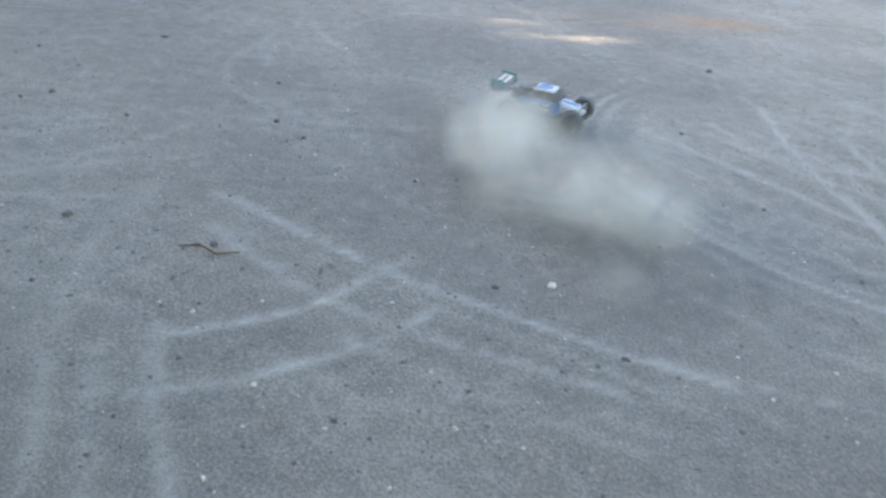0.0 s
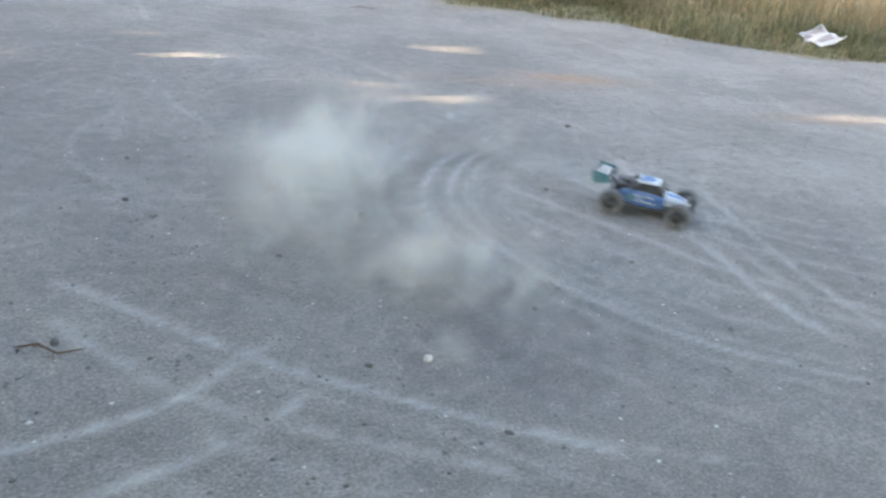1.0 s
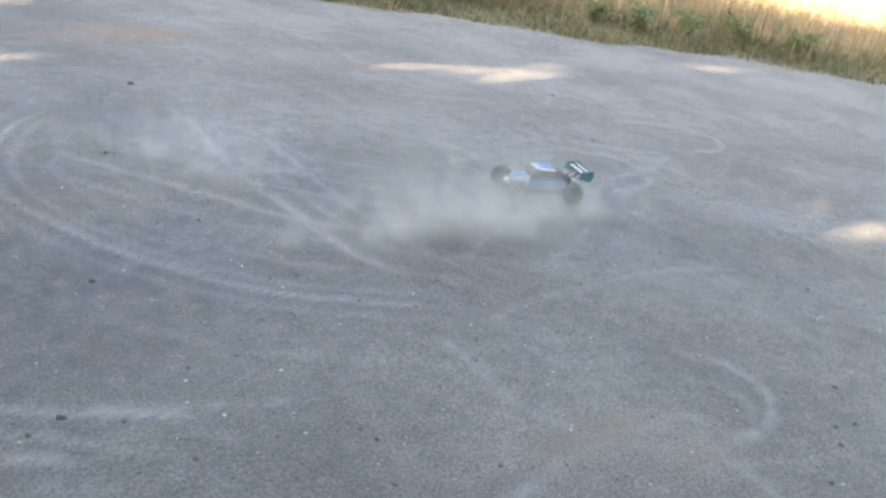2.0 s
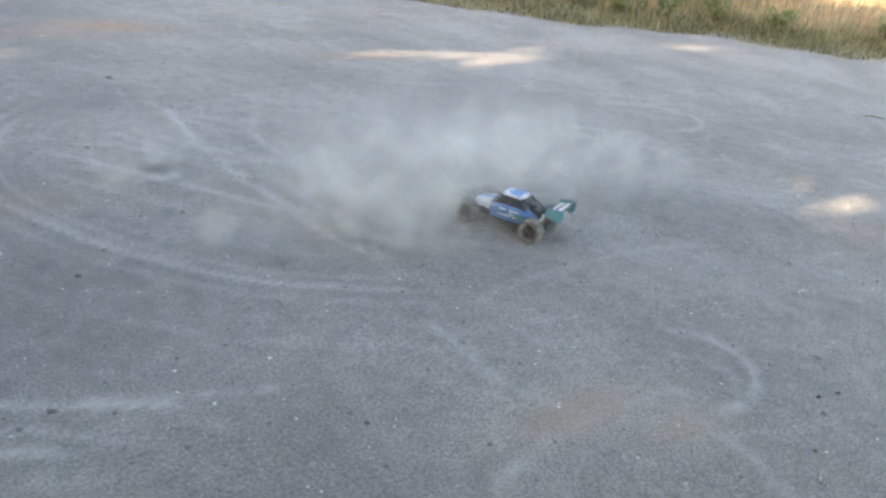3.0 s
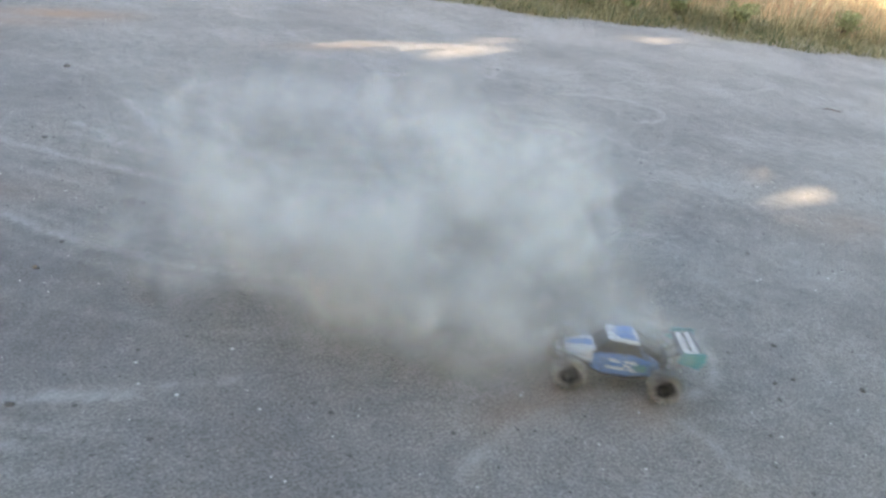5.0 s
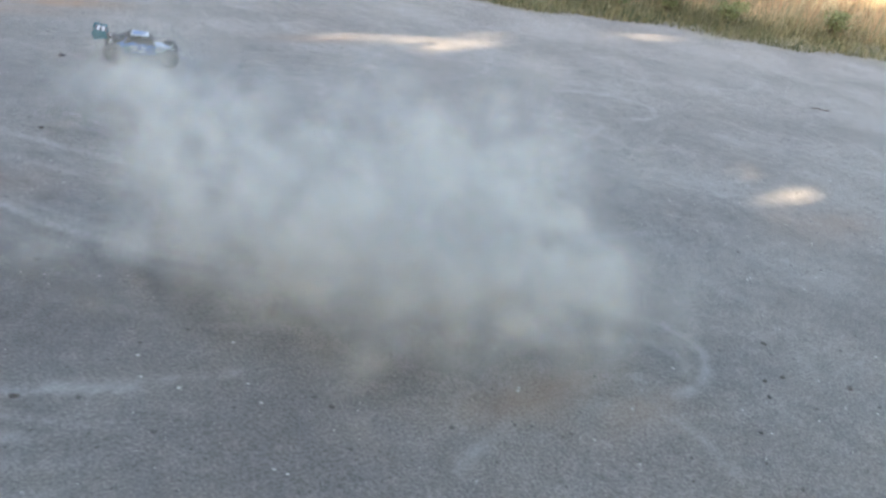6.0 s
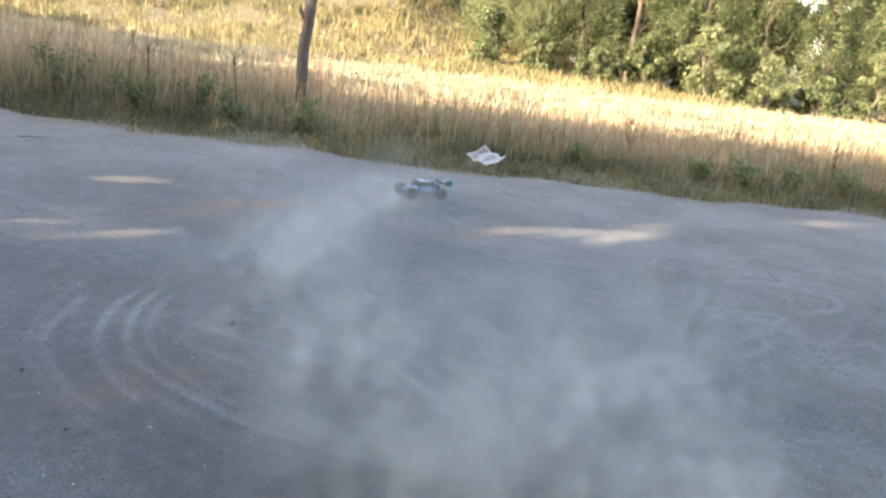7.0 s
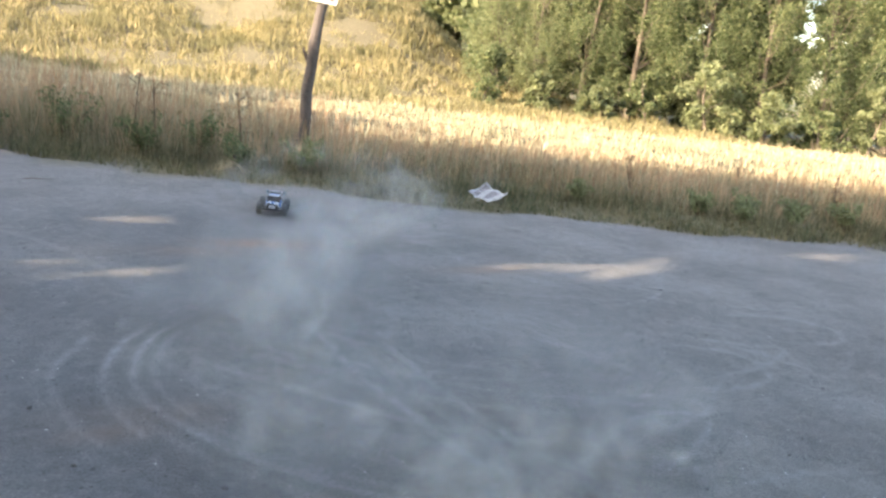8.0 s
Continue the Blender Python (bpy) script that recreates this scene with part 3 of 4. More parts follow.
def build_poplar(x, y, tall, wide, leaf_mat, label, seed, shoots=130, per=200, size=0.055, lean=0.35):
    """A thicket-like tree: upright leafy shoots from the ground to the top, gaps between them."""
    g = np.random.default_rng(seed)
    z0 = float(height(np.array(x), np.array(y))) - 0.05
    tree = tagged(new("tree"), label, "tree", "trees beyond the meadow")
    tree.matrix_basis = pose(x, y, z0)
    bm = bmesh.new()
    top = Vector((g.normal(0, 0.3), g.normal(0, 0.3), tall * 0.9))
    spine = [Vector((0, 0, 0)).lerp(top, t) + Vector((0.12 * math.sin(5 * t + seed), 0.12 * math.sin(4 * t), 0)) for t in np.linspace(0, 1, 8)]
    tube(bm, spine, [0.018 * tall * (1 - 0.9 * t) for t in np.linspace(0, 1, 8)], 8)
    leaves = []
    for i in range(shoots):
        h = g.random() ** 0.9 * tall * 0.86
        a = g.uniform(0, 6.28)
        room = wide * (1 - (h / tall) ** 2.2) ** 0.6
        r = room * math.sqrt(g.random()) * g.uniform(0.75, 1.15)
        foot = np.array([r * math.cos(a), r * math.sin(a), h])
        long = g.uniform(0.9, 2.3)
        tip = foot + np.array([math.cos(a) * lean * long * g.random(), math.sin(a) * lean * long * g.random(), long * g.uniform(0.75, 1.0)])
        if i % 3 == 0:
            s = spine[min(6, int(h / tall * 7))]
            tube(bm, [s, Vector(foot).lerp(s, 0.3), Vector(tip)], [0.03, 0.02, 0.006], 5)
        t = g.random(per) ** 0.8
        c = foot + (tip - foot) * t[:, None]
        leaves.append(c + g.normal(0, 1, (per, 3)) * ((1 - t) * 0.26 + 0.07)[:, None] * np.array([1, 1, 0.7]))
    part("trunk", bm, BARK, tree)
    verts, faces = leaf_cloud(np.concatenate(leaves), np.full(shoots * per, 0.02), 1, size, g)
    crown = new("crown", mesh_of("crown", verts, faces, leaf_mat))
    crown.parent = tree
    return tree


def along(u, v):
    return (u + 11.45) * N + v * V


def build_wood():
    rows = ((31.8, 6.2, 5.0, 1.9, 0, "feathery pale green tree at the edge of the meadow"), (31.0, 8.0, 7.0, 2.2, 0, "feathery pale green tree at the edge of the meadow"), (30.5, 10.2, 9.5, 2.4, 1, "dense green poplar with leaves down to the grass"),
            (29.5, 12.4, 10.0, 2.6, 1, "dense green poplar with leaves down to the grass"), (28.7, 15.3, 9.5, 2.5, 1, "dense green poplar with leaves down to the grass"), (28.0, 18.2, 9.5, 2.6, 1, "dark green broadleaf tree at the meadow"), (27.5, 21.2, 9.0, 2.6, 1, "dark green broadleaf tree at the meadow"),
            (27.0, 24.2, 9.0, 2.6, 1, "dark green broadleaf tree at the meadow"), (48, 5.0, 5.0, 2.4, 0, "tree standing behind the hillside"), (50, -1.0, 4.5, 2.6, 0, "tree standing behind the hillside"), (54, -6, 4.5, 2.6, 1, "tree standing behind the hillside"), (40, 8, 9.0, 3, 1, "tall tree in the second row of the wood"), (40, 10.5, 15.0, 3.4, 1, "tall tree in the third row of the wood"), (39, 16, 16, 3.4, 1, "tall tree in the third row of the wood"), (38, 22, 16, 3.4, 1, "tall tree in the third row of the wood"), (37, 28, 16, 3.4, 1, "tall tree in the third row of the wood"), (36, 7.5, 11, 3, 1, "tall tree in the second row of the wood"), (35, 13, 12, 3, 1, "tall tree in the second row of the wood"), (34, 19, 12, 3, 1, "tall tree in the second row of the wood"), (32, 25, 12, 3, 1, "tall tree in the second row of the wood"))
    for i, (u, v, tall, wide, kind, label) in enumerate(rows):
        x, y = along(u, v)
        near = u < 33
        if near:
            build_poplar(float(x), float(y), tall, wide, LEAF if kind else PALE_LEAF, label, 40 + i, 120 if kind else 95, 190, 0.058 if kind else 0.05, 0.4 if kind else 0.7)
        else:
            build_tree(float(x), float(y), tall, wide, LEAF if kind else PALE_LEAF, label, 40 + i, 100, 130, 0.32, 0.02)
    g = np.random.default_rng(5)
    for i in range(9):
        x, y = along(29.0 - 0.16 * i * 3 + g.normal(0, 0.4) - 1.6, 5 + 2.4 * i)
        build_tree(float(x), float(y), g.uniform(1.6, 3.2), g.uniform(0.9, 1.4), PALE_LEAF if i % 3 else LEAF, "leafy young bush at the foot of the trees", 80 + i, 26, 110, 0.1, 0.02, group="bushes at the foot of the trees")


build_wood()

# place on the lot, half length along the light and half width of each gap
SUN_SPOTS = [(1.5, 8.5, 0.92, 0.35), (0.96, 7.25, 0.67, 0.31), (0.5, 6.76, 0.73, 0.31), (1.0, 6.47, 1.10, 0.35), (4.45, 6.73, 0.98, 0.32), (5.12, 6.74, 0.61, 0.28), (5.75, 6.38, 1.40, 0.37), (6.7, 6.66, 1.22, 0.32),
             (9.25, 6.98, 0.98, 0.33), (10.3, 6.86, 1.10, 0.33), (7.5, 5.58, 0.73, 0.29), (5.92, 3.06, 0.73, 0.32), (6.45, 2.72, 0.61, 0.29), (5.32, 2.52, 0.73, 0.32)]
SUN_SPOTS += [(7.3, 7.28, 0.61, 0.28), (-3.1, 7.5, 0.98, 0.35), (-2.7, 7.2, 0.85, 0.35), (-1.1, 8.3, 0.73, 0.31), (-0.9, 7.58, 0.73, 0.29), (3.5, 8.9, 0.73, 0.29), (1.75, 4.9, 0.61, 0.26), (1.5, 5.7, 0.61, 0.26)]


def lets_sun_by(p):
    """Gaps between the leaves through which the sun reaches spots on the lot."""
    k = p[:, 2] / to_sun.z
    gx, gy = p[:, 0] - k * to_sun.x, p[:, 1] - k * to_sun.y
    free = np.zeros(len(p), bool)
    ux, uy = -SUN_FROM.x, -SUN_FROM.y
    for x, y, a, b in SUN_SPOTS:
        d, e = (gx - x) * ux + (gy - y) * uy, (gy - y) * ux - (gx - x) * uy
        free |= (d / a) ** 2 + (e / b) ** 2 < 1
    return free


def build_shade_trees():
    """The row of trees beside the lot whose shade lies over it."""
    for i in range(16):
        v = -80.6 + 6.2 * i
        reach = float(np.interp(v, (-64, -34), (33.0, 16.3)))
        n = -3.0
        q = n * N + v * V
        q = Vector((q[0], q[1]))
        gap = (reach - n) / -(SUN_FROM.x * N[0] + SUN_FROM.y * N[1])
        tall = gap * math.tan(SUN_EL) * (0.97 + 0.05 * math.sin(i * 2.4))
        build_tree(q.x, q.y, tall, 4.8, LEAF, "broad leafy tree shading the gravel lot", 117 + i, 100, 130, 0.38, 0.3 if v > -6 else 0.06, lets_sun_by, group="trees beside the lot", stout=0.011)


build_shade_trees()


# ---------------------------------------------------------------- post, sheet, weeds
def build_post():
    x, y = 5.15, 14.2
    z = float(height(np.array(x), np.array(y)))
    post = thing("sign_post", "crooked weathered wooden post carrying a small white sign", "sign post")
    post.matrix_basis = pose(x, y, z - 0.05, 0, 0, -20)
    bm = bmesh.new()
    tube(bm, [(0, 0, 0), (0.02, 0, 0.5), (0.0, 0, 0.95), (0.05, 0, 1.4), (0.06, 0, 1.75), (0.10, 0, 2.1), (0.15, 0, 2.45), (0.18, 0, 2.68)], [0.105, 0.1, 0.098, 0.092, 0.1, 0.085, 0.085, 0.08], 10)
    tube(bm, [(0.0, 0, 1.45), (-0.1, 0, 1.62), (-0.11, 0, 1.7)], [0.05, 0.03, 0.015], 6)
    part("pole", bm, POST, post)
    bm = bmesh.new()
    box(bm, 0.16, -0.1, 2.56, 0.46, 0.02, 0.24, Matrix.Rotation(radians(4), 4, "Y"))
    board = part("board", bevelled(bm, 0.006), BOARD, post, "small white sign board with faded marks")
    for dx, dz, w in ((-0.12, 0.03, 0.1), (0.02, 0.04, 0.13), (0.14, 0.02, 0.07), (-0.05, -0.04, 0.2), (0.13, -0.05, 0.08)):
        bm = bmesh.new()
        box(bm, 0.16 + dx, -0.114, 2.56 + dz, w, 0.004, 0.035, Matrix.Rotation(radians(4), 4, "Y"))
        part("mark", bm, INK, board)


build_post()


def build_sheet():
    """A printed sheet lying tilted on the grass, its corners curled."""
    sheet = thing("printed_sheet", "crumpled white printed sheet lying on the grass verge", "paper")
    k = 14
    s, t = np.meshgrid(np.linspace(-0.5, 0.5, k), np.linspace(-0.5, 0.5, k))
    z = 0.022 * np.sin(s * 7 + 1) * np.cos(t * 5) + 0.05 * (s * s + t * t) + 0.02 * np.sin(t * 13 + s * 4)
    pts = np.stack([s * 0.44, t * 0.5, z], -1).reshape(-1, 3)
    idx = np.arange(k * k).reshape(k, k)
    f = np.stack([idx[:-1, :-1], idx[:-1, 1:], idx[1:, 1:], idx[1:, :-1]], -1).reshape(-1, 4)
    paper = new("paper", smooth(mesh_of("paper", pts, f, SHEET)))
    paper.parent = sheet
    solid = paper.modifiers.new("thickness", "SOLIDIFY")
    solid.thickness = 0.003
    for i0, i1, j0, j1 in ((2, 6, 2, 11), (8, 12, 5, 12), (8, 11, 1, 4)):
        sub = idx[i0:i1 + 1, j0:j1 + 1]
        p = pts.reshape(k, k, 3)[i0:i1 + 1, j0:j1 + 1].reshape(-1, 3) + (0, 0, 0.005)
        q = np.arange(sub.size).reshape(sub.shape)
        ff = np.stack([q[:-1, :-1], q[:-1, 1:], q[1:, 1:], q[1:, :-1]], -1).reshape(-1, 4)
        ob = new("print", smooth(mesh_of("print", p, ff, PRINT)))
        ob.parent = paper
        tagged(ob, "faded grey printed area")
    sheet.matrix_basis = pose(6.35, 9.92, 0.14, 17, -4, -32) @ pose(0, 0, 0, 0, 0, 45) @ Matrix.Diagonal((0.88, 0.88, 0.88, 1))


build_sheet()


def build_weed(x, y, tall, seed, label):
    g = np.random.default_rng(seed)
    weed = thing("weed", label, "plant", "weeds at the edge of the lot")
    weed.matrix_basis = pose(x, y, float(height(np.array(x), np.array(y))))
    tips = []
    for _ in range(9):
        bm = bmesh.new()
        a, r = g.uniform(0, 6.28), tall * g.uniform(0.2, 0.7)
        e = (r * math.cos(a), r * math.sin(a), tall * g.uniform(0.5, 1))
        tube(bm, [(0, 0, -0.02), (e[0] * 0.4, e[1] * 0.4, e[2] * 0.6), e], [0.008, 0.006, 0.003], 5)
        part("stem", bm, TWIG, weed)
        tips += [e, (e[0] * 0.6, e[1] * 0.6, e[2] * 0.75), (e[0] * 0.4, e[1] * 0.4, e[2] * 0.5)]
    verts, faces = leaf_cloud(np.array(tips), np.full(len(tips), tall * 0.22), 26, 0.028, g)
    ob = new("foliage", mesh_of("foliage", verts, faces, LEAF if tall > 0.45 else PALE_LEAF))
    ob.parent = weed


for i, (u, v, tall) in enumerate(((0.5, 5.6, 0.42), (0.45, 6.3, 0.4), (0.6, 4.9, 0.35), (0.5, -1.8, 0.5), (0.6, -3.0, 0.55), (0.6, -5.2, 0.5), (0.5, 8.2, 0.35), (0.45, -7.4, 0.6), (0.7, -0.9, 0.45), (0.9, -6.3, 0.75), (1.0, -4.2, 0.7), (0.8, -8.3, 0.8), (0.9, -9.6, 0.8), (1.0, -2.4, 0.6), (0.7, -5.8, 0.6), (1.2, -7.0, 0.8), (0.6, 3.1, 0.3), (0.8, 10.4, 0.4), (0.6, 7.2, 0.4))):
    p = along(u, v)
    build_weed(float(p[0]), float(p[1]), tall, 200 + i, "leafy green weed at the edge of the gravel")


def build_straw_tuft(x, y):
    """Pale straw bent down on the gravel at the foot of the verge."""
    g = np.random.default_rng(31)
    tuft = thing("straw_tuft", "bent pale straw lying at the gravel edge", "dry grass")
    tuft.matrix_basis = pose(x, y, float(height(np.array(x), np.array(y))))
    for _ in range(22):
        a, r = g.uniform(-2.6, 0.2), g.uniform(0.15, 0.4)
        bm = bmesh.new()
        tube(bm, [(g.normal(0, 0.08), g.normal(0, 0.04), 0), (r * 0.5 * math.cos(a), r * 0.5 * math.sin(a), g.uniform(0.06, 0.2)), (r * math.cos(a), r * math.sin(a), 0.012)], [0.004, 0.004, 0.002], 4)
        part("stem", bm, STRAW, tuft)


build_straw_tuft(3.1, 11.55)


def build_dead_weed(x, y, tall, seed):
    g = np.random.default_rng(seed)
    weed = thing("dead_weed", "dark dead weed stalk standing in the grass", "plant", "dead weeds in the verge")
    weed.matrix_basis = pose(x, y, float(height(np.array(x), np.array(y))) - 0.02)
    bm = bmesh.new()
    top = (g.normal(0, 0.08), g.normal(0, 0.08), tall)
    tube(bm, [(0, 0, 0), (top[0] * 0.3, top[1] * 0.5, tall * 0.5), top], [0.014, 0.011, 0.005], 6)
    part("stalk", bm, TWIG, weed)
    heads = []
    for i in range(7):
        h = tall * g.uniform(0.45, 0.95)
        a, r = g.uniform(0, 6.28), g.uniform(0.06, 0.16)
        e = (r * math.cos(a), r * math.sin(a), h + 0.12)
        bm = bmesh.new()
        tube(bm, [(top[0] * h / tall * 0.8, top[1] * h / tall * 0.8, h), e], [0.006, 0.003], 5)
        part("branch", bm, TWIG, weed)
        heads.append(e)
    for e in heads + [top]:
        verts, faces = leaf_cloud(np.array([e]), np.array([0.05]), 16, 0.022, g)
        ob = new("seed_head", mesh_of("seed_head", verts, faces, SEED))
        ob.parent = weed


for i, (u, v, tall) in enumerate(((1.5, -3.1, 0.95), (1.9, -1.9, 0.9), (2.2, -3.6, 1.0), (1.6, 4.2, 0.6), (1.3, 7.4, 0.55))):
    p = along(u, v)
    build_dead_weed(float(p[0]), float(p[1]), tall, 260 + i)


# ---------------------------------------------------------------- the radio-controlled buggy
WHEEL_R, BASE, TRACK = 0.063, 0.36, 0.27


def tyre_bm(wide):
    bm = bmesh.new()
    prof = [(-0.5, 0.60), (-0.5, 0.88), (-0.38, 0.97), (0.0, 0.985), (0.38, 0.97), (0.5, 0.88), (0.5, 0.60)]
    k = 28
    rings = [[bm.verts.new((WHEEL_R * r * math.cos(a), w * wide, WHEEL_R * r * math.sin(a))) for a in np.linspace(0, 2 * math.pi, k, endpoint=False)] for w, r in prof]
    rings.append(rings[0])
    for p, q in zip(rings, rings[1:]):
        for i in range(k):
            bm.faces.new((p[i], p[(i + 1) % k], q[(i + 1) % k], q[i]))
    for i in range(20):
        a = 2 * math.pi * i / 20
        for w in (-0.33, 0.0, 0.33):
            b = a + (0.16 if w == 0 else 0)
            box(bm, WHEEL_R * 0.985 * math.cos(b), w * wide, WHEEL_R * 0.985 * math.sin(b), WHEEL_R * 0.07, wide * 0.2, WHEEL_R * 0.13, Matrix.Rotation(-b, 4, "Y"))
    return bm


def rim_bm(wide):
    bm = bmesh.new()
    k = 20
    prof = [(-0.46, 0.62), (-0.46, 0.54), (-0.2, 0.50), (0.2, 0.50), (0.46, 0.54), (0.46, 0.62)]
    rings = [[bm.verts.new((WHEEL_R * r * math.cos(a), w * wide, WHEEL_R * r * math.sin(a))) for a in np.linspace(0, 2 * math.pi, k, endpoint=False)] for w, r in prof]
    rings.append(rings[0])
    for p, q in zip(rings, rings[1:]):
        for i in range(k):
            bm.faces.new((p[i], p[(i + 1) % k], q[(i + 1) % k], q[i]))
    for i in range(6):
        a = 2 * math.pi * i / 6
        box(bm, WHEEL_R * 0.3 * math.cos(a), 0, WHEEL_R * 0.3 * math.sin(a), WHEEL_R * 0.5, wide * 0.4, WHEEL_R * 0.15, Matrix.Rotation(-a, 4, "Y"))
    m = bmesh.ops.create_cone(bm, cap_ends=True, segments=12, radius1=WHEEL_R * 0.16, radius2=WHEEL_R * 0.16, depth=wide * 0.9)["verts"]
    bmesh.ops.rotate(bm, verts=m, matrix=Matrix.Rotation(radians(90), 3, "X"))
    return bm


def bar(name, points, r, mat, parent, label=""):
    return part(name, tube(bmesh.new(), points, r, 7), mat, parent, label)


def build_buggy():
    car = thing("rc_buggy", "blue and white radio-controlled desert buggy covered in dust", "toy car")
    # flat chassis tray with raised flanks
    bm = bmesh.new()
    box(bm, 0, 0, 0.045, 0.36, 0.11, 0.012)
    box(bm, 0.0, 0.062, 0.056, 0.26, 0.018, 0.03)
    box(bm, 0.0, -0.062, 0.056, 0.26, 0.018, 0.03)
    part("chassis", bevelled(bm, 0.003, 1), BLACK, car)
    # lower body, from the tail to the nose
    bm = bmesh.new()
    def section(x, w, lo, hi, cut):
        return [(x, -w, lo), (x, -w, hi - cut), (x, -w + cut, hi), (x, w - cut, hi), (x, w, hi - cut), (x, w, lo)]
    loft(bm, [section(-0.17, 0.05, 0.06, 0.10, 0.012), section(-0.12, 0.075, 0.055, 0.125, 0.015), section(-0.03, 0.085, 0.05, 0.13, 0.014), section(0.06, 0.082, 0.05, 0.122, 0.014), section(0.09, 0.07, 0.052, 0.118, 0.014)])
    body = part("body", bm, BLUE, car, "dusty blue side panels")
    bm = bmesh.new()
    loft(bm, [section(0.075, 0.066, 0.075, 0.124, 0.012), section(0.13, 0.056, 0.075, 0.120, 0.014), section(0.185, 0.045, 0.07, 0.108, 0.014), section(0.215, 0.032, 0.068, 0.09, 0.01)])
    part("hood", bm, WHITE, car, "white bonnet streaked with dust")
    bm = bmesh.new()
    loft(bm, [[(x, -w, z), (x, -w, z + 0.003), (x, w, z + 0.003), (x, w, z)] for x, w, z in ((0.09, 0.02, 0.1222), (0.14, 0.018, 0.1195), (0.18, 0.013, 0.1105))])
    part("stripe", bm, BLUE, car)
    # cabin: windows as dark shell, roof on top
    bm = bmesh.new()
    loft(bm, [[(-0.105, -0.068, 0.12), (-0.105, 0.068, 0.12), (0.085, 0.064, 0.118), (0.085, -0.064, 0.118)], [(-0.065, -0.052, 0.172), (-0.065, 0.052, 0.172), (0.035, 0.05, 0.172), (0.035, -0.05, 0.172)]])
    part("cabin", bm, BLACK, car, "dark open cabin behind the cage bars")
    bm = bmesh.new()
    loft(bm, [[(-0.078, -0.06, 0.172), (-0.078, 0.06, 0.172), (0.045, 0.055, 0.172), (0.045, -0.055, 0.172)], [(-0.07, -0.054, 0.186), (-0.07, 0.054, 0.186), (0.036, 0.048, 0.184), (0.036, -0.048, 0.184)]])
    roof = part("roof", bevelled(bm, 0.003, 1), WHITE, car, "white roof panel with blue flashes")
    for s in (-1, 1):
        bm = bmesh.new()
        loft(bm, [[(-0.055, s * 0.004, 0.1855), (-0.062, s * 0.05, 0.1855), (-0.005, s * 0.044, 0.1845), (0.024, s * 0.006, 0.1845)], [(-0.055, s * 0.004, 0.1885), (-0.062, s * 0.05, 0.1885), (-0.005, s * 0.044, 0.1865), (0.024, s * 0.006, 0.1865)]])
        part("flash", bm, BLUE, roof, "blue flash on the roof")
    for s in (-1, 1):
        bar("cage_bar", [(0.09, s * 0.066, 0.12), (0.042, s * 0.056, 0.178)], 0.0042, BLACK, car)
        bar("cage_bar", [(-0.075, s * 0.058, 0.178), (-0.115, s * 0.07, 0.122)], 0.0042, BLACK, car)
        bar("cage_bar", [(-0.075, s * 0.05, 0.18), (-0.15, s * 0.045, 0.14), (-0.185, s * 0.04, 0.10)], 0.0042, BLACK, car)
        bar("cage_bar", [(-0.02, s * 0.058, 0.176), (-0.025, s * 0.074, 0.125)], 0.0038, BLACK, car)
        bar("nerf_bar", [(0.10, s * 0.075, 0.06), (0.05, s * 0.1, 0.055), (-0.08, s * 0.1, 0.055), (-0.12, s * 0.08, 0.06)], 0.004, BLACK, car)
        # lettering that cannot be read, as bars on the flanks
        for dx, dz, w in ((-0.05, 0.108, 0.05), (0.012, 0.108, 0.04), (-0.04, 0.092, 0.03), (0.0, 0.078, 0.07), (-0.06, 0.078, 0.025)):
            bm = bmesh.new()
            box(bm, dx, s * 0.0855, dz, w, 0.003, 0.007)
            part("lettering", bm, WHITE, body, "white lettering on the flank")
        bm = bmesh.new()
        box(bm, -0.09, s * 0.081, 0.088, 0.05, 0.004, 0.03, Matrix.Rotation(radians(-s * 5), 4, "Z"))
        part("panel", bevelled(bm, 0.0015, 1), TEAL, body, "teal panel behind the door")
    # engine block and rear shock tower
    bm = bmesh.new()
    box(bm, -0.145, 0, 0.115, 0.07, 0.06, 0.04)
    box(bm, -0.125, 0.01, 0.145, 0.035, 0.04, 0.025)
    part("motor", bevelled(bm, 0.004, 1), BLACK, car)
    for x, h in ((-0.195, 0.135), (0.195, 0.115)):
        bm = bmesh.new()
        box(bm, x, 0, h - 0.035, 0.008, 0.13, 0.06, None, 0.8)
        part("shock_tower", bevelled(bm, 0.002, 1), BLACK, car)
        for s in (-1, 1):
            top, foot = Vector((x * 1.05, s * 0.05, h)), Vector((x * 0.97, s * 0.098, 0.055))
            shock = bar("shock", [top, top.lerp(foot, 0.55)], 0.0085, METAL, car, "dull metal shock absorber")
            bar("rod", [top.lerp(foot, 0.5), foot], 0.0035, METAL, shock)
            coil = bmesh.new()
            turns = [top.lerp(foot, 0.15 + 0.75 * i / 40) + Vector((0.011 * math.cos(i), 0.011 * math.sin(i), 0)) for i in range(41)]
            tube(coil, turns, 0.0016, 5)
            part("spring", coil, BLACK, shock)
            bm = bmesh.new()
            for dx in (-0.025, 0.025):
                tube(bm, [(x * 0.93 + dx, s * 0.035, 0.05), (x * 0.93, s * 0.115, 0.052)], 0.005, 6)
            part("suspension_arm", bm, BLACK, car)
            bar("axle", [(x * 0.93, s * 0.03, WHEEL_R), (x * 0.925, s * 0.125, WHEEL_R)], 0.004, METAL, car)
    # bumpers and lamps
    bm = bmesh.new()
    tube(bm, [(0.2, -0.055, 0.06), (0.235, -0.045, 0.062), (0.245, 0, 0.063), (0.235, 0.045, 0.062), (0.2, 0.055, 0.06)], 0.006, 7)
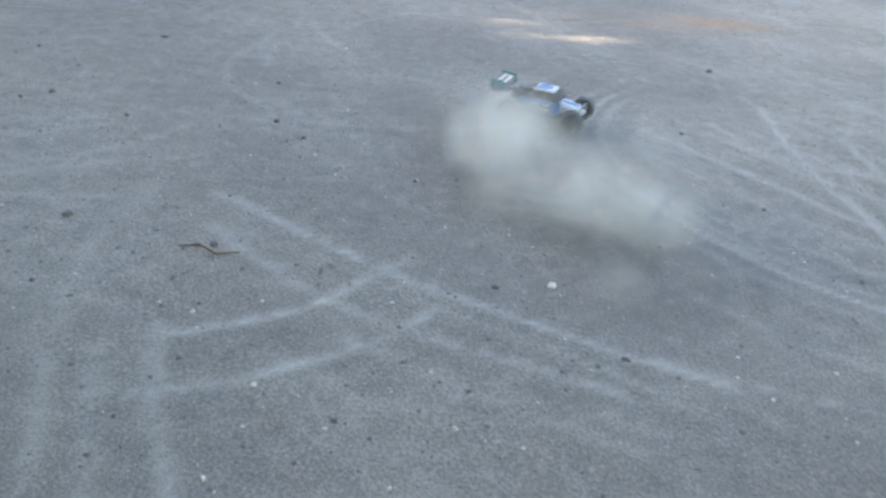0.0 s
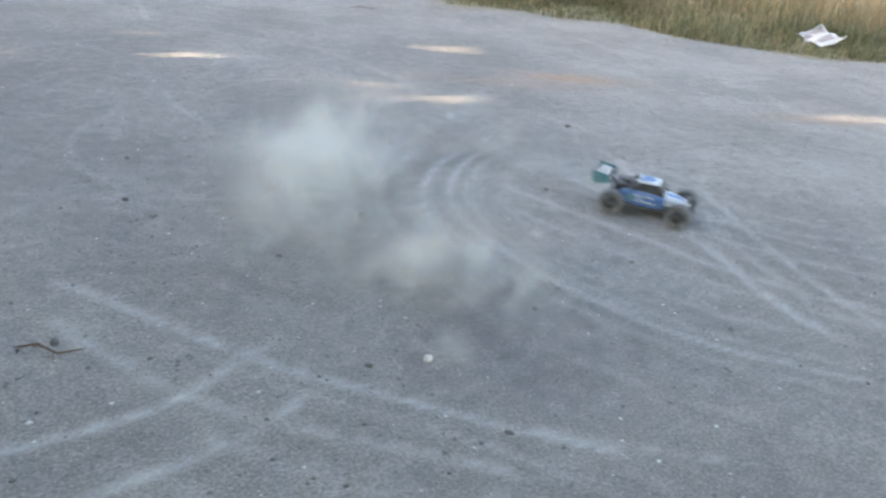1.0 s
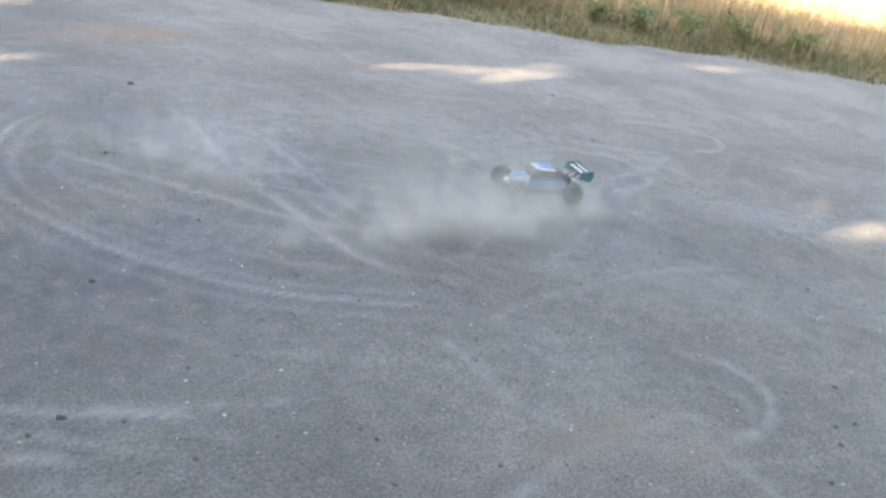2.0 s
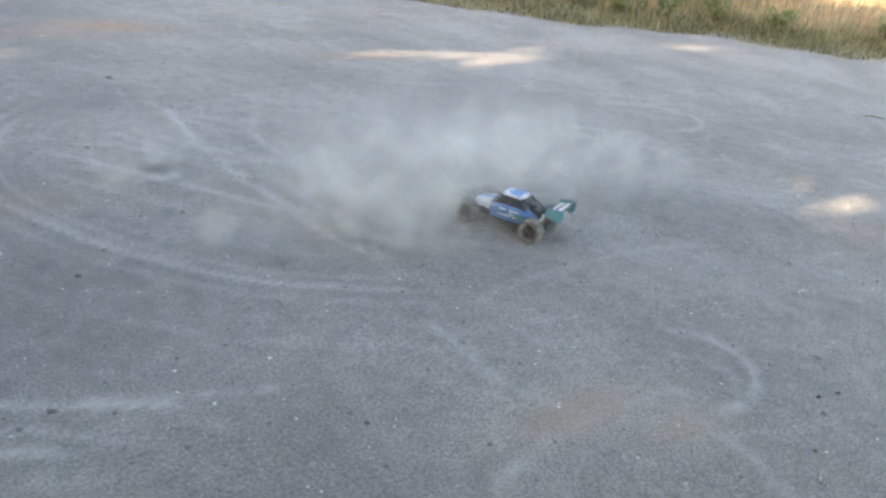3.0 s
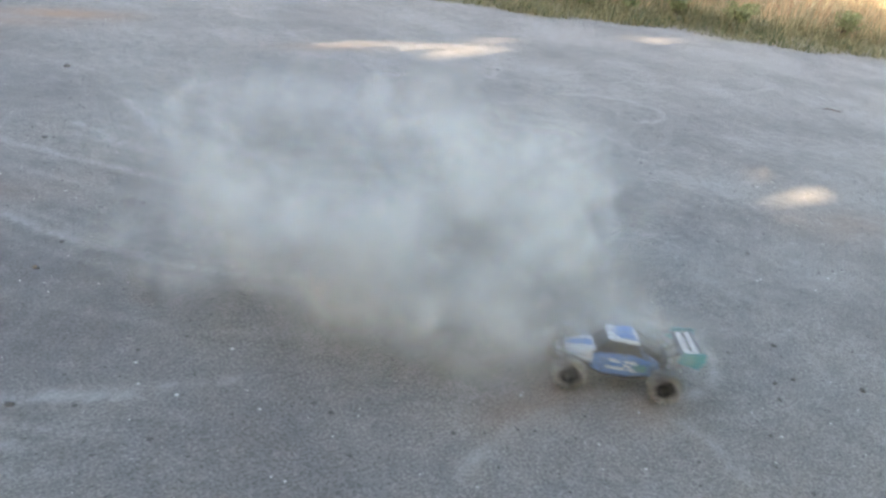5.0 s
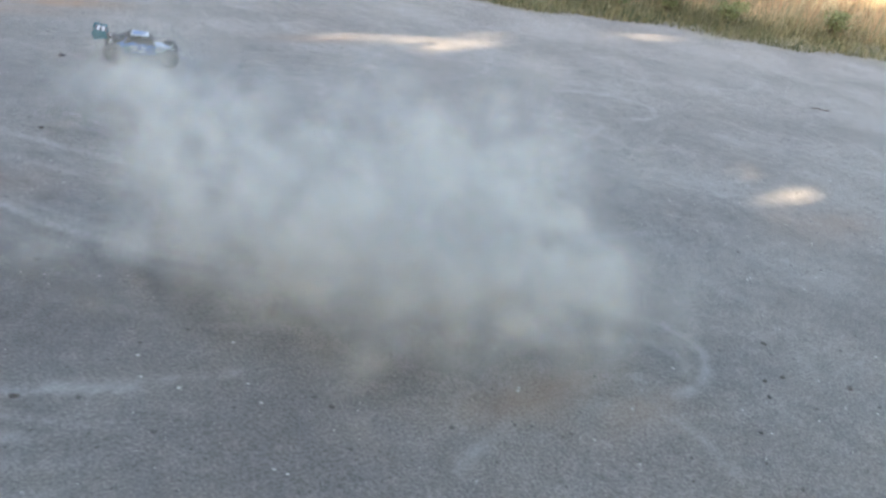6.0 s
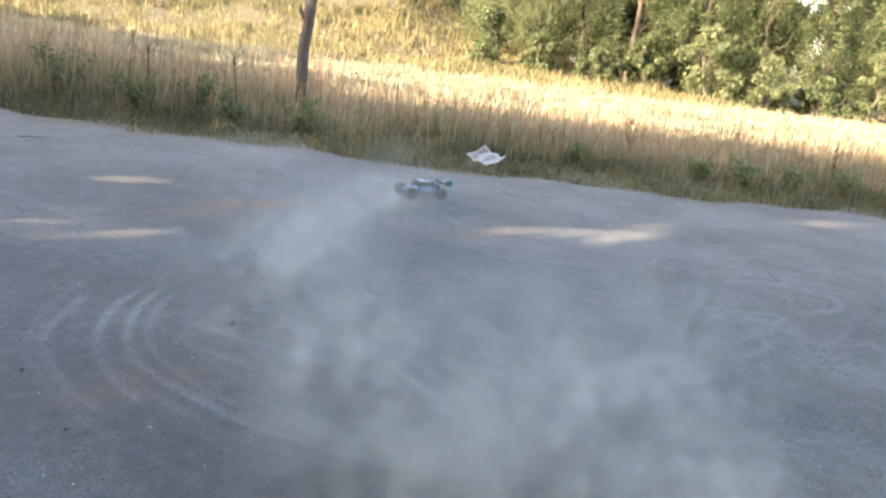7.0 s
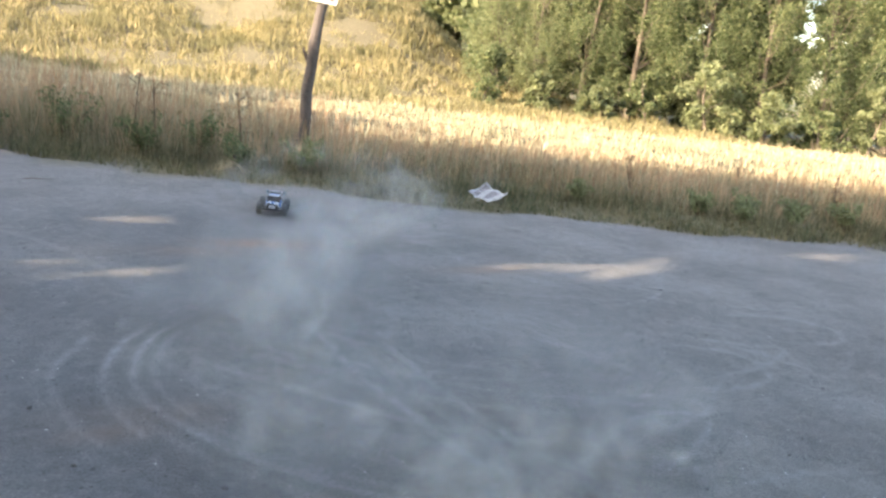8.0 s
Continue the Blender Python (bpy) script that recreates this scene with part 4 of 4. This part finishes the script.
    tube(bm, [(0.215, -0.04, 0.09), (0.238, -0.03, 0.064)], 0.004, 6)
    tube(bm, [(0.215, 0.04, 0.09), (0.238, 0.03, 0.064)], 0.004, 6)
    part("front_bumper", bm, BLACK, car)
    bm = bmesh.new()
    tube(bm, [(0.2, -0.05, 0.085), (0.212, -0.048, 0.12), (0.212, 0.048, 0.12), (0.2, 0.05, 0.085)], 0.0045, 7)
    part("front_hoop", bm, BLACK, car)
    bm = bmesh.new()
    box(bm, -0.215, 0, 0.06, 0.03, 0.08, 0.02)
    part("rear_bumper", bevelled(bm, 0.004, 1), BLACK, car)
    # rear wing on two stays
    bm = bmesh.new()
    loft(bm, [[(x0, y, z0), (x1, y, z1), (x1 - 0.002, y, z1 + 0.005), (x0, y, z0 + 0.004)] for y, x0, x1, z0, z1 in ((-0.092, -0.225, -0.30, 0.168, 0.184), (0, -0.225, -0.303, 0.166, 0.182), (0.092, -0.225, -0.30, 0.168, 0.184))])
    wing = part("wing", bm, BLACK, car, "black rear wing")
    bm = bmesh.new()
    box(bm, -0.265, 0, 0.1815, 0.05, 0.16, 0.004, Matrix.Rotation(radians(12), 4, "Y"))
    part("wing_panel", bm, SHEET, wing, "grey panel with dark marks on the wing")
    for y, w in ((-0.05, 0.04), (0.0, 0.035), (0.045, 0.03)):
        bm = bmesh.new()
        box(bm, -0.265, y, 0.185, 0.014, w, 0.003, Matrix.Rotation(radians(12), 4, "Y"))
        part("mark", bm, BLACK, wing, "dark mark on the wing")
    for s in (-1, 1):
        bm = bmesh.new()
        loft(bm, [[(-0.215, y, 0.145), (-0.30, y, 0.130), (-0.318, y, 0.165), (-0.31, y, 0.2), (-0.23, y, 0.19)] for y in (s * 0.0925, s * 0.0965)])
        part("end_plate", bm, TEAL, wing, "teal wing end plate")
        bar("wing_stay", [(-0.19, s * 0.03, 0.11), (-0.25, s * 0.032, 0.17)], 0.005, BLACK, car)
    bar("antenna", [(-0.06, -0.045, 0.18), (-0.075, -0.047, 0.215)], 0.0018, BLACK, car)
    wheels = []
    for x, wide in ((-BASE / 2, 0.056), (BASE / 2, 0.048)):
        tyre, rim = None, None
        for s in (-1, 1):
            if rim is None:
                rim = part("wheel", rim_bm(wide), BLACK, car)
                tyre = part("tyre", tyre_bm(wide), RUBBER, rim, "knobbly dust-coated tyre")
                w = rim
            else:
                w = new("wheel", rim.data)
                w.parent = car
                t = new("tyre", tyre.data)
                t.parent = w
                tagged(t, "knobbly dust-coated tyre")
            wheels.append((w, x, s * TRACK / 2))
    return car, wheels


# seconds, place, heading in degrees (running on through full turns)
DRIVE = [
    (0.0, 0.67, 4.68, -22), (0.2, 0.97, 5.12, -15), (0.4, 1.22, 5.25, -66), (0.6, 1.39, 5.05, -89), (0.8, 1.63, 4.76, -66), (1.0, 1.94, 4.34, -32),
    (1.1, 2.23, 4.14, -22), (1.2, 2.52, 3.9, -2), (1.3, 2.76, 3.68, 42), (1.4, 3.04, 3.55, 80), (1.5, 3.25, 3.47, 106), (1.6, 3.4, 3.53, 143), (1.7, 3.56, 3.53, 154), (1.8, 3.65, 3.54, 154),
    (2.0, 3.70, 3.66, 164), (2.1, 3.57, 3.7, 177), (2.2, 3.35, 3.66, 199), (2.35, 3.05, 3.5, 245), (2.5, 2.88, 3.2, 295), (2.65, 2.93, 2.92, 345), (2.8, 3.12, 2.88, 397), (2.95, 3.18, 3.05, 450), (3.1, 3.02, 3.12, 512),
    (3.2, 2.92, 3.0, 545), (3.3, 2.85, 2.87, 580), (3.4, 2.78, 2.83, 640), (3.5, 2.69, 2.66, 685), (3.6, 2.73, 2.56, 722), (3.7, 2.71, 2.47, 778), (3.8, 2.66, 2.44, 830), (3.9, 2.65, 2.45, 860), (4.0, 2.63, 2.45, 886),
    (4.1, 2.56, 2.42, 938), (4.2, 2.46, 2.36, 990), (4.3, 2.37, 2.23, 1035), (4.4, 2.38, 2.1, 1071), (4.5, 2.42, 2.0, 1110), (4.6, 2.46, 1.93, 1145), (4.7, 2.48, 1.9, 1174),
    (4.82, 2.58, 1.74, 1203), (4.95, 2.66, 1.66, 1222), (5.1, 2.64, 1.95, 1215), (5.25, 2.57, 2.6, 1200), (5.4, 2.48, 3.35, 1175), (5.6, 2.36, 4.3, 1120), (5.8, 2.28, 5.1, 1068), (5.9, 2.34, 5.42, 1060), (6.0, 2.46, 5.85, 1058), (6.15, 2.72, 6.4, 1050),
    (6.3, 2.96, 6.68, 1044), (6.5, 3.33, 6.95, 1058), (6.7, 3.84, 7.12, 1082), (6.8, 4.08, 7.4, 1128), (6.9, 4.25, 7.7, 1195), (7.0, 4.36, 7.97, 1262), (7.2, 4.32, 8.42, 1267), (7.4, 4.08, 8.78, 1270), (7.6, 3.68, 8.95, 1285),
    (7.8, 3.25, 8.98, 1308), (8.0, 3.02, 9.0, 1328)]
BEFORE = [(-1.3, 0.85, 2.95), (-0.9, 0.78, 3.08), (-0.6, 0.68, 3.3), (-0.35, 0.52, 3.75), (-0.15, 0.52, 4.3)]


def where(t):
    """The buggy's place at t seconds, also shortly before the start."""
    rows = BEFORE + [r[:3] for r in DRIVE]
    ts = [r[0] for r in rows]
    return np.array([np.interp(t, ts, [r[1] for r in rows]), np.interp(t, ts, [r[2] for r in rows])])


def heading(t):
    return float(np.interp(t, [r[0] for r in DRIVE], [r[3] for r in DRIVE]))


buggy, buggy_wheels = build_buggy()


# ---------------------------------------------------------------- dust
def puff(size, dense, seed):
    """A puff of dust: a loose ball of small curled flakes, each thinning out to nothing at its rim."""
    g = np.random.default_rng(seed)
    sides, rings, flakes = 8, 3, 6
    verts, weight, faces = [], [], []
    for _ in range(flakes):
        d = g.normal(0, 1, 3)
        centre = Vector(d / np.linalg.norm(d) * size * g.random() ** 0.5 * 0.6)
        r = size * g.uniform(0.6, 0.95)
        turn = Vector(g.normal(0, 1, 3)).to_track_quat("Z", "Y").to_matrix()
        curl = g.uniform(-0.5, 0.5)
        o = len(verts)
        verts.append(tuple(centre + turn @ Vector((0, 0, curl * r * 0.5))))
        weight.append(1.0)
        for k in range(1, rings + 1):
            q = k / rings
            for i in range(sides):
                t = 2 * math.pi * i / sides
                edge = r * q * (1 + 0.25 * math.sin(2 * t + seed) * q)
                verts.append(tuple(centre + turn @ Vector((edge * math.cos(t), edge * math.sin(t), curl * r * (0.5 - q * q)))))
                weight.append((1 - q * q) ** 1.3)
        for i in range(sides):
            j = (i + 1) % sides
            faces.append((o, o + 1 + i, o + 1 + j))
            for k in range(rings - 1):
                a, b = o + 1 + k * sides, o + 1 + (k + 1) * sides
                faces += [(a + i, b + i, b + j), (a + i, b + j, a + j)]
    me = smooth(mesh_of("dust_puff", np.array(verts), np.array(faces), DUST))
    me.attributes.new("veil", "FLOAT", "POINT").data.foreach_set("value", np.array(weight, np.float32))
    me.attributes.new("dense", "FLOAT", "POINT").data.foreach_set("value", np.full(len(verts), dense, np.float32))
    return me


PUFFS = []
SIZES = (0.10, 0.16, 0.25, 0.36)
PUFF_KINDS = [[puff(s, d, 300 + 10 * k + i) for i in range(6)] for k, (s, d) in enumerate(zip(SIZES, (0.078, 0.060, 0.045, 0.033)))]
dust_rng = np.random.default_rng(9)


def burst(t0, t1, count, way, out=(0, 0), rise=0.3, spread=0.09, life=2.2, mix=(0.3, 0.35, 0.25, 0.1)):
    """Dust thrown up between t0 and t1 along a way on the ground; it drifts by out, rises, spreads and settles after its life."""
    g = dust_rng
    cloud = thing("dust_cloud", "pale grey dust thrown up by the skidding buggy", "dust", "dust clouds over the lot")
    p = np.array(way, float)
    at = np.linspace(0, 1, len(p))
    for i in range(count):
        q = (i + g.random()) / count
        k = int(g.choice(4, p=mix))
        ob = new("dust_puff", PUFF_KINDS[k][int(g.integers(6))])
        ob.parent = cloud
        tagged(ob, kind="stuff")
        start = np.array([np.interp(q, at, p[:, 0]) + g.normal(0, spread), np.interp(q, at, p[:, 1]) + g.normal(0, spread), 0.0])
        away = np.array([out[0] + g.normal(0, 0.13), out[1] + g.normal(0, 0.13), rise * (0.15 + 1.3 * g.random() ** 1.3)])
        PUFFS.append((ob, t0 + (t1 - t0) * q, SIZES[k], start, away, g.uniform(0, 360), life * g.uniform(0.6, 1.35)))


def build_dust():
    # round the first loop
    burst(-0.9, -0.45, 60, ((1.15, 3.15), (0.75, 3.38)), (-0.1, 0.0), 0.12, 0.12, 1.1)
    burst(-0.45, 0.0, 95, ((0.72, 3.42), (0.5, 3.8), (0.45, 4.2), (0.62, 4.6)), (-0.25, 0.0), 0.24, 0.13, 1.3)
    burst(0.0, 0.3, 34, ((0.5, 4.45), (0.7, 4.9), (0.95, 5.1)), (-0.3, 0.0), 0.22, 0.10, 1.2)
    burst(0.3, 1.05, 10, ((1.1, 5.2), (1.4, 5.0), (1.8, 4.5)), (-0.1, 0.0), 0.12, 0.06, 0.9)
    # sliding out and turning back
    burst(1.0, 1.3, 16, ((1.85, 4.4), (2.4, 3.95)), (-0.25, 0.05), 0.10, 0.06, 0.9)
    burst(1.3, 1.55, 42, ((2.35, 3.35), (2.75, 3.25), (3.0, 3.25)), (-0.2, -0.1), 0.14, 0.07, 1.1)
    burst(1.55, 1.95, 54, ((3.0, 3.2), (3.3, 3.25), (3.6, 3.35)), (-0.25, -0.12), 0.18, 0.14, 1.3)
    burst(1.85, 2.15, 30, ((3.4, 3.3), (3.75, 3.4), (4.2, 3.15), (4.5, 2.95)), (0.0, 0.0), 0.16, 0.07, 1.5)
    # spinning on the spot
    burst(2.15, 2.55, 50, ((4.2, 3.3), (3.7, 3.5), (3.2, 3.7)), (0.05, 0.15), 0.32, 0.14, 2.0)
    burst(2.5, 2.9, 44, ((3.0, 3.75), (2.5, 3.7), (2.3, 3.5)), (-0.1, 0.15), 0.34, 0.14, 2.0)
    burst(2.8, 3.1, 26, ((2.4, 3.2), (2.5, 2.95)), (-0.15, 0.05), 0.22, 0.10, 1.8)
    burst(3.05, 3.4, 84, ((2.9, 2.75), (3.3, 2.55), (3.65, 2.7)), (0.08, 0.05), 0.24, 0.09, 1.9)
    burst(3.4, 3.62, 46, ((3.3, 2.9), (2.9, 3.05), (2.45, 3.0)), (0.0, 0.12), 0.32, 0.11, 1.8)
    burst(3.55, 3.8, 62, ((2.3, 2.9), (2.0, 2.75), (1.95, 2.55)), (-0.2, 0.05), 0.24, 0.09, 2.0)
    burst(3.78, 3.95, 48, ((2.0, 2.5), (2.3, 2.22)), (-0.12, -0.02), 0.24, 0.08, 1.9)
    burst(3.9, 4.08, 66, ((2.4, 2.12), (2.9, 2.05)), (0.1, 0.02), 0.22, 0.07, 1.6)
    burst(4.05, 4.3, 78, ((3.0, 2.1), (3.15, 2.35), (2.95, 2.65)), (0.05, 0.15), 0.42, 0.09, 2.2)
    burst(4.2, 4.42, 58, ((2.8, 2.7), (2.4, 2.65), (2.1, 2.5)), (-0.05, 0.1), 0.36, 0.11, 2.1)
    burst(4.36, 4.62, 78, ((2.1, 2.5), (2.0, 2.3), (2.15, 2.12)), (-0.1, 0.02), 0.30, 0.08, 1.6)
    burst(4.6, 4.85, 58, ((2.18, 2.08), (2.35, 1.92), (2.55, 1.8)), (-0.1, 0.02), 0.24, 0.07, 1.5)
    # racing off
    burst(4.85, 5.05, 42, ((2.72, 1.68), (2.82, 1.72)), (-0.02, 0.06), 0.24, 0.08, 1.7)
    burst(5.03, 5.3, 62, ((2.8, 1.8), (2.6, 2.2), (2.5, 2.6)), (-0.08, 0.08), 0.26, 0.09, 1.5)
    burst(5.28, 5.6, 56, ((2.45, 2.7), (2.3, 3.3), (2.2, 3.9)), (-0.25, 0.1), 0.32, 0.14, 1.5)
    burst(5.55, 5.95, 56, ((2.2, 3.9), (2.1, 4.5), (2.3, 5.1)), (-0.25, 0.0), 0.30, 0.16, 1.5)
    burst(5.7, 6.0, 34, ((1.95, 4.6), (2.15, 5.0), (2.35, 5.5)), (-0.05, -0.05), 0.28, 0.16, 1.8)
    burst(5.95, 6.5, 62, ((2.35, 5.3), (2.7, 6.1), (3.2, 6.7)), (-0.1, -0.05), 0.26, 0.13, 1.5)
    burst(6.5, 7.0, 34, ((3.3, 6.9), (3.9, 7.2), (4.3, 7.8)), (0.0, 0.1), 0.3, 0.14, 1.8, (0.1, 0.3, 0.35, 0.25))
    burst(6.5, 7.6, 40, ((2.8, 7.4), (3.8, 8.2), (4.6, 9.0), (5.4, 9.4)), (0.1, 0.45), 0.5, 0.55, 3.0, (0.0, 0.1, 0.4, 0.5))
    burst(7.3, 7.9, 16, ((4.2, 8.7), (3.6, 8.9), (3.1, 8.9)), (0.0, -0.05), 0.14, 0.12, 1.5)


build_dust()


# ---------------------------------------------------------------- motion
def motions():
    walk(buggy, [(t, pose(x, y, 0.004, 0, 0, h)) for t, x, y, h in DRIVE])
    for w, wx, wy in buggy_wheels:
        rows, spin = [], 0.0
        for i in range(241):
            t = i / 30
            v = np.linalg.norm(where(min(8, t + 0.05)) - where(t - 0.05)) / 0.1
            spin += min(75.0, math.degrees(max(v, 1.5) / 30 / WHEEL_R))
            turn = (heading(min(8, t + 0.1)) - heading(max(0, t - 0.1))) / 0.2
            steer = max(-22, min(22, -0.05 * turn)) if wx > 0 else 0
            rows.append((t, pose(wx, wy, WHEEL_R, 0, 0, steer) @ pose(0, 0, 0, 0, spin, 0)))
        walk(w, rows)
    wind = np.array([-0.10, 0.10, 0.02])
    for ob, t0, r, start, away, turn, life in PUFFS:
        ts, places = [], []
        if t0 > 0.1:
            hidden = start + (0, 0, -r * 1.6 - 0.1)
            ts, places = [-1.0, t0 - 0.06], [hidden, hidden]
        for age in (0.0, 0.1, 0.25, 0.5, 0.8, 1.2, 1.6, 2.0, 2.5, 3.0, 3.6, 4.4, 5.5, 9.0):
            far = (1 - math.exp(-age / 0.45)) + 0.22 * age
            up = away[2] * (1 - math.exp(-age / 0.7)) - 0.24 * max(0, age - life) ** 1.4
            ts.append(t0 + age)
            places.append(start + np.array([away[0] * far, away[1] * far, up + r * (0.1 if age == 0 else 0.5)]) + wind * age)
        ts, places = np.array(ts), np.array(places)
        out = []
        for k in sorted({0.0, 8.0, *[round(float(q), 2) for q in ts if 0 < q < 8]}):
            p = [float(np.interp(k, ts, places[:, j])) for j in range(3)]
            out.append((k, pose(*p, 0, 0, turn + 12 * max(0.0, k - t0))))
        walk(ob, out)


motions()
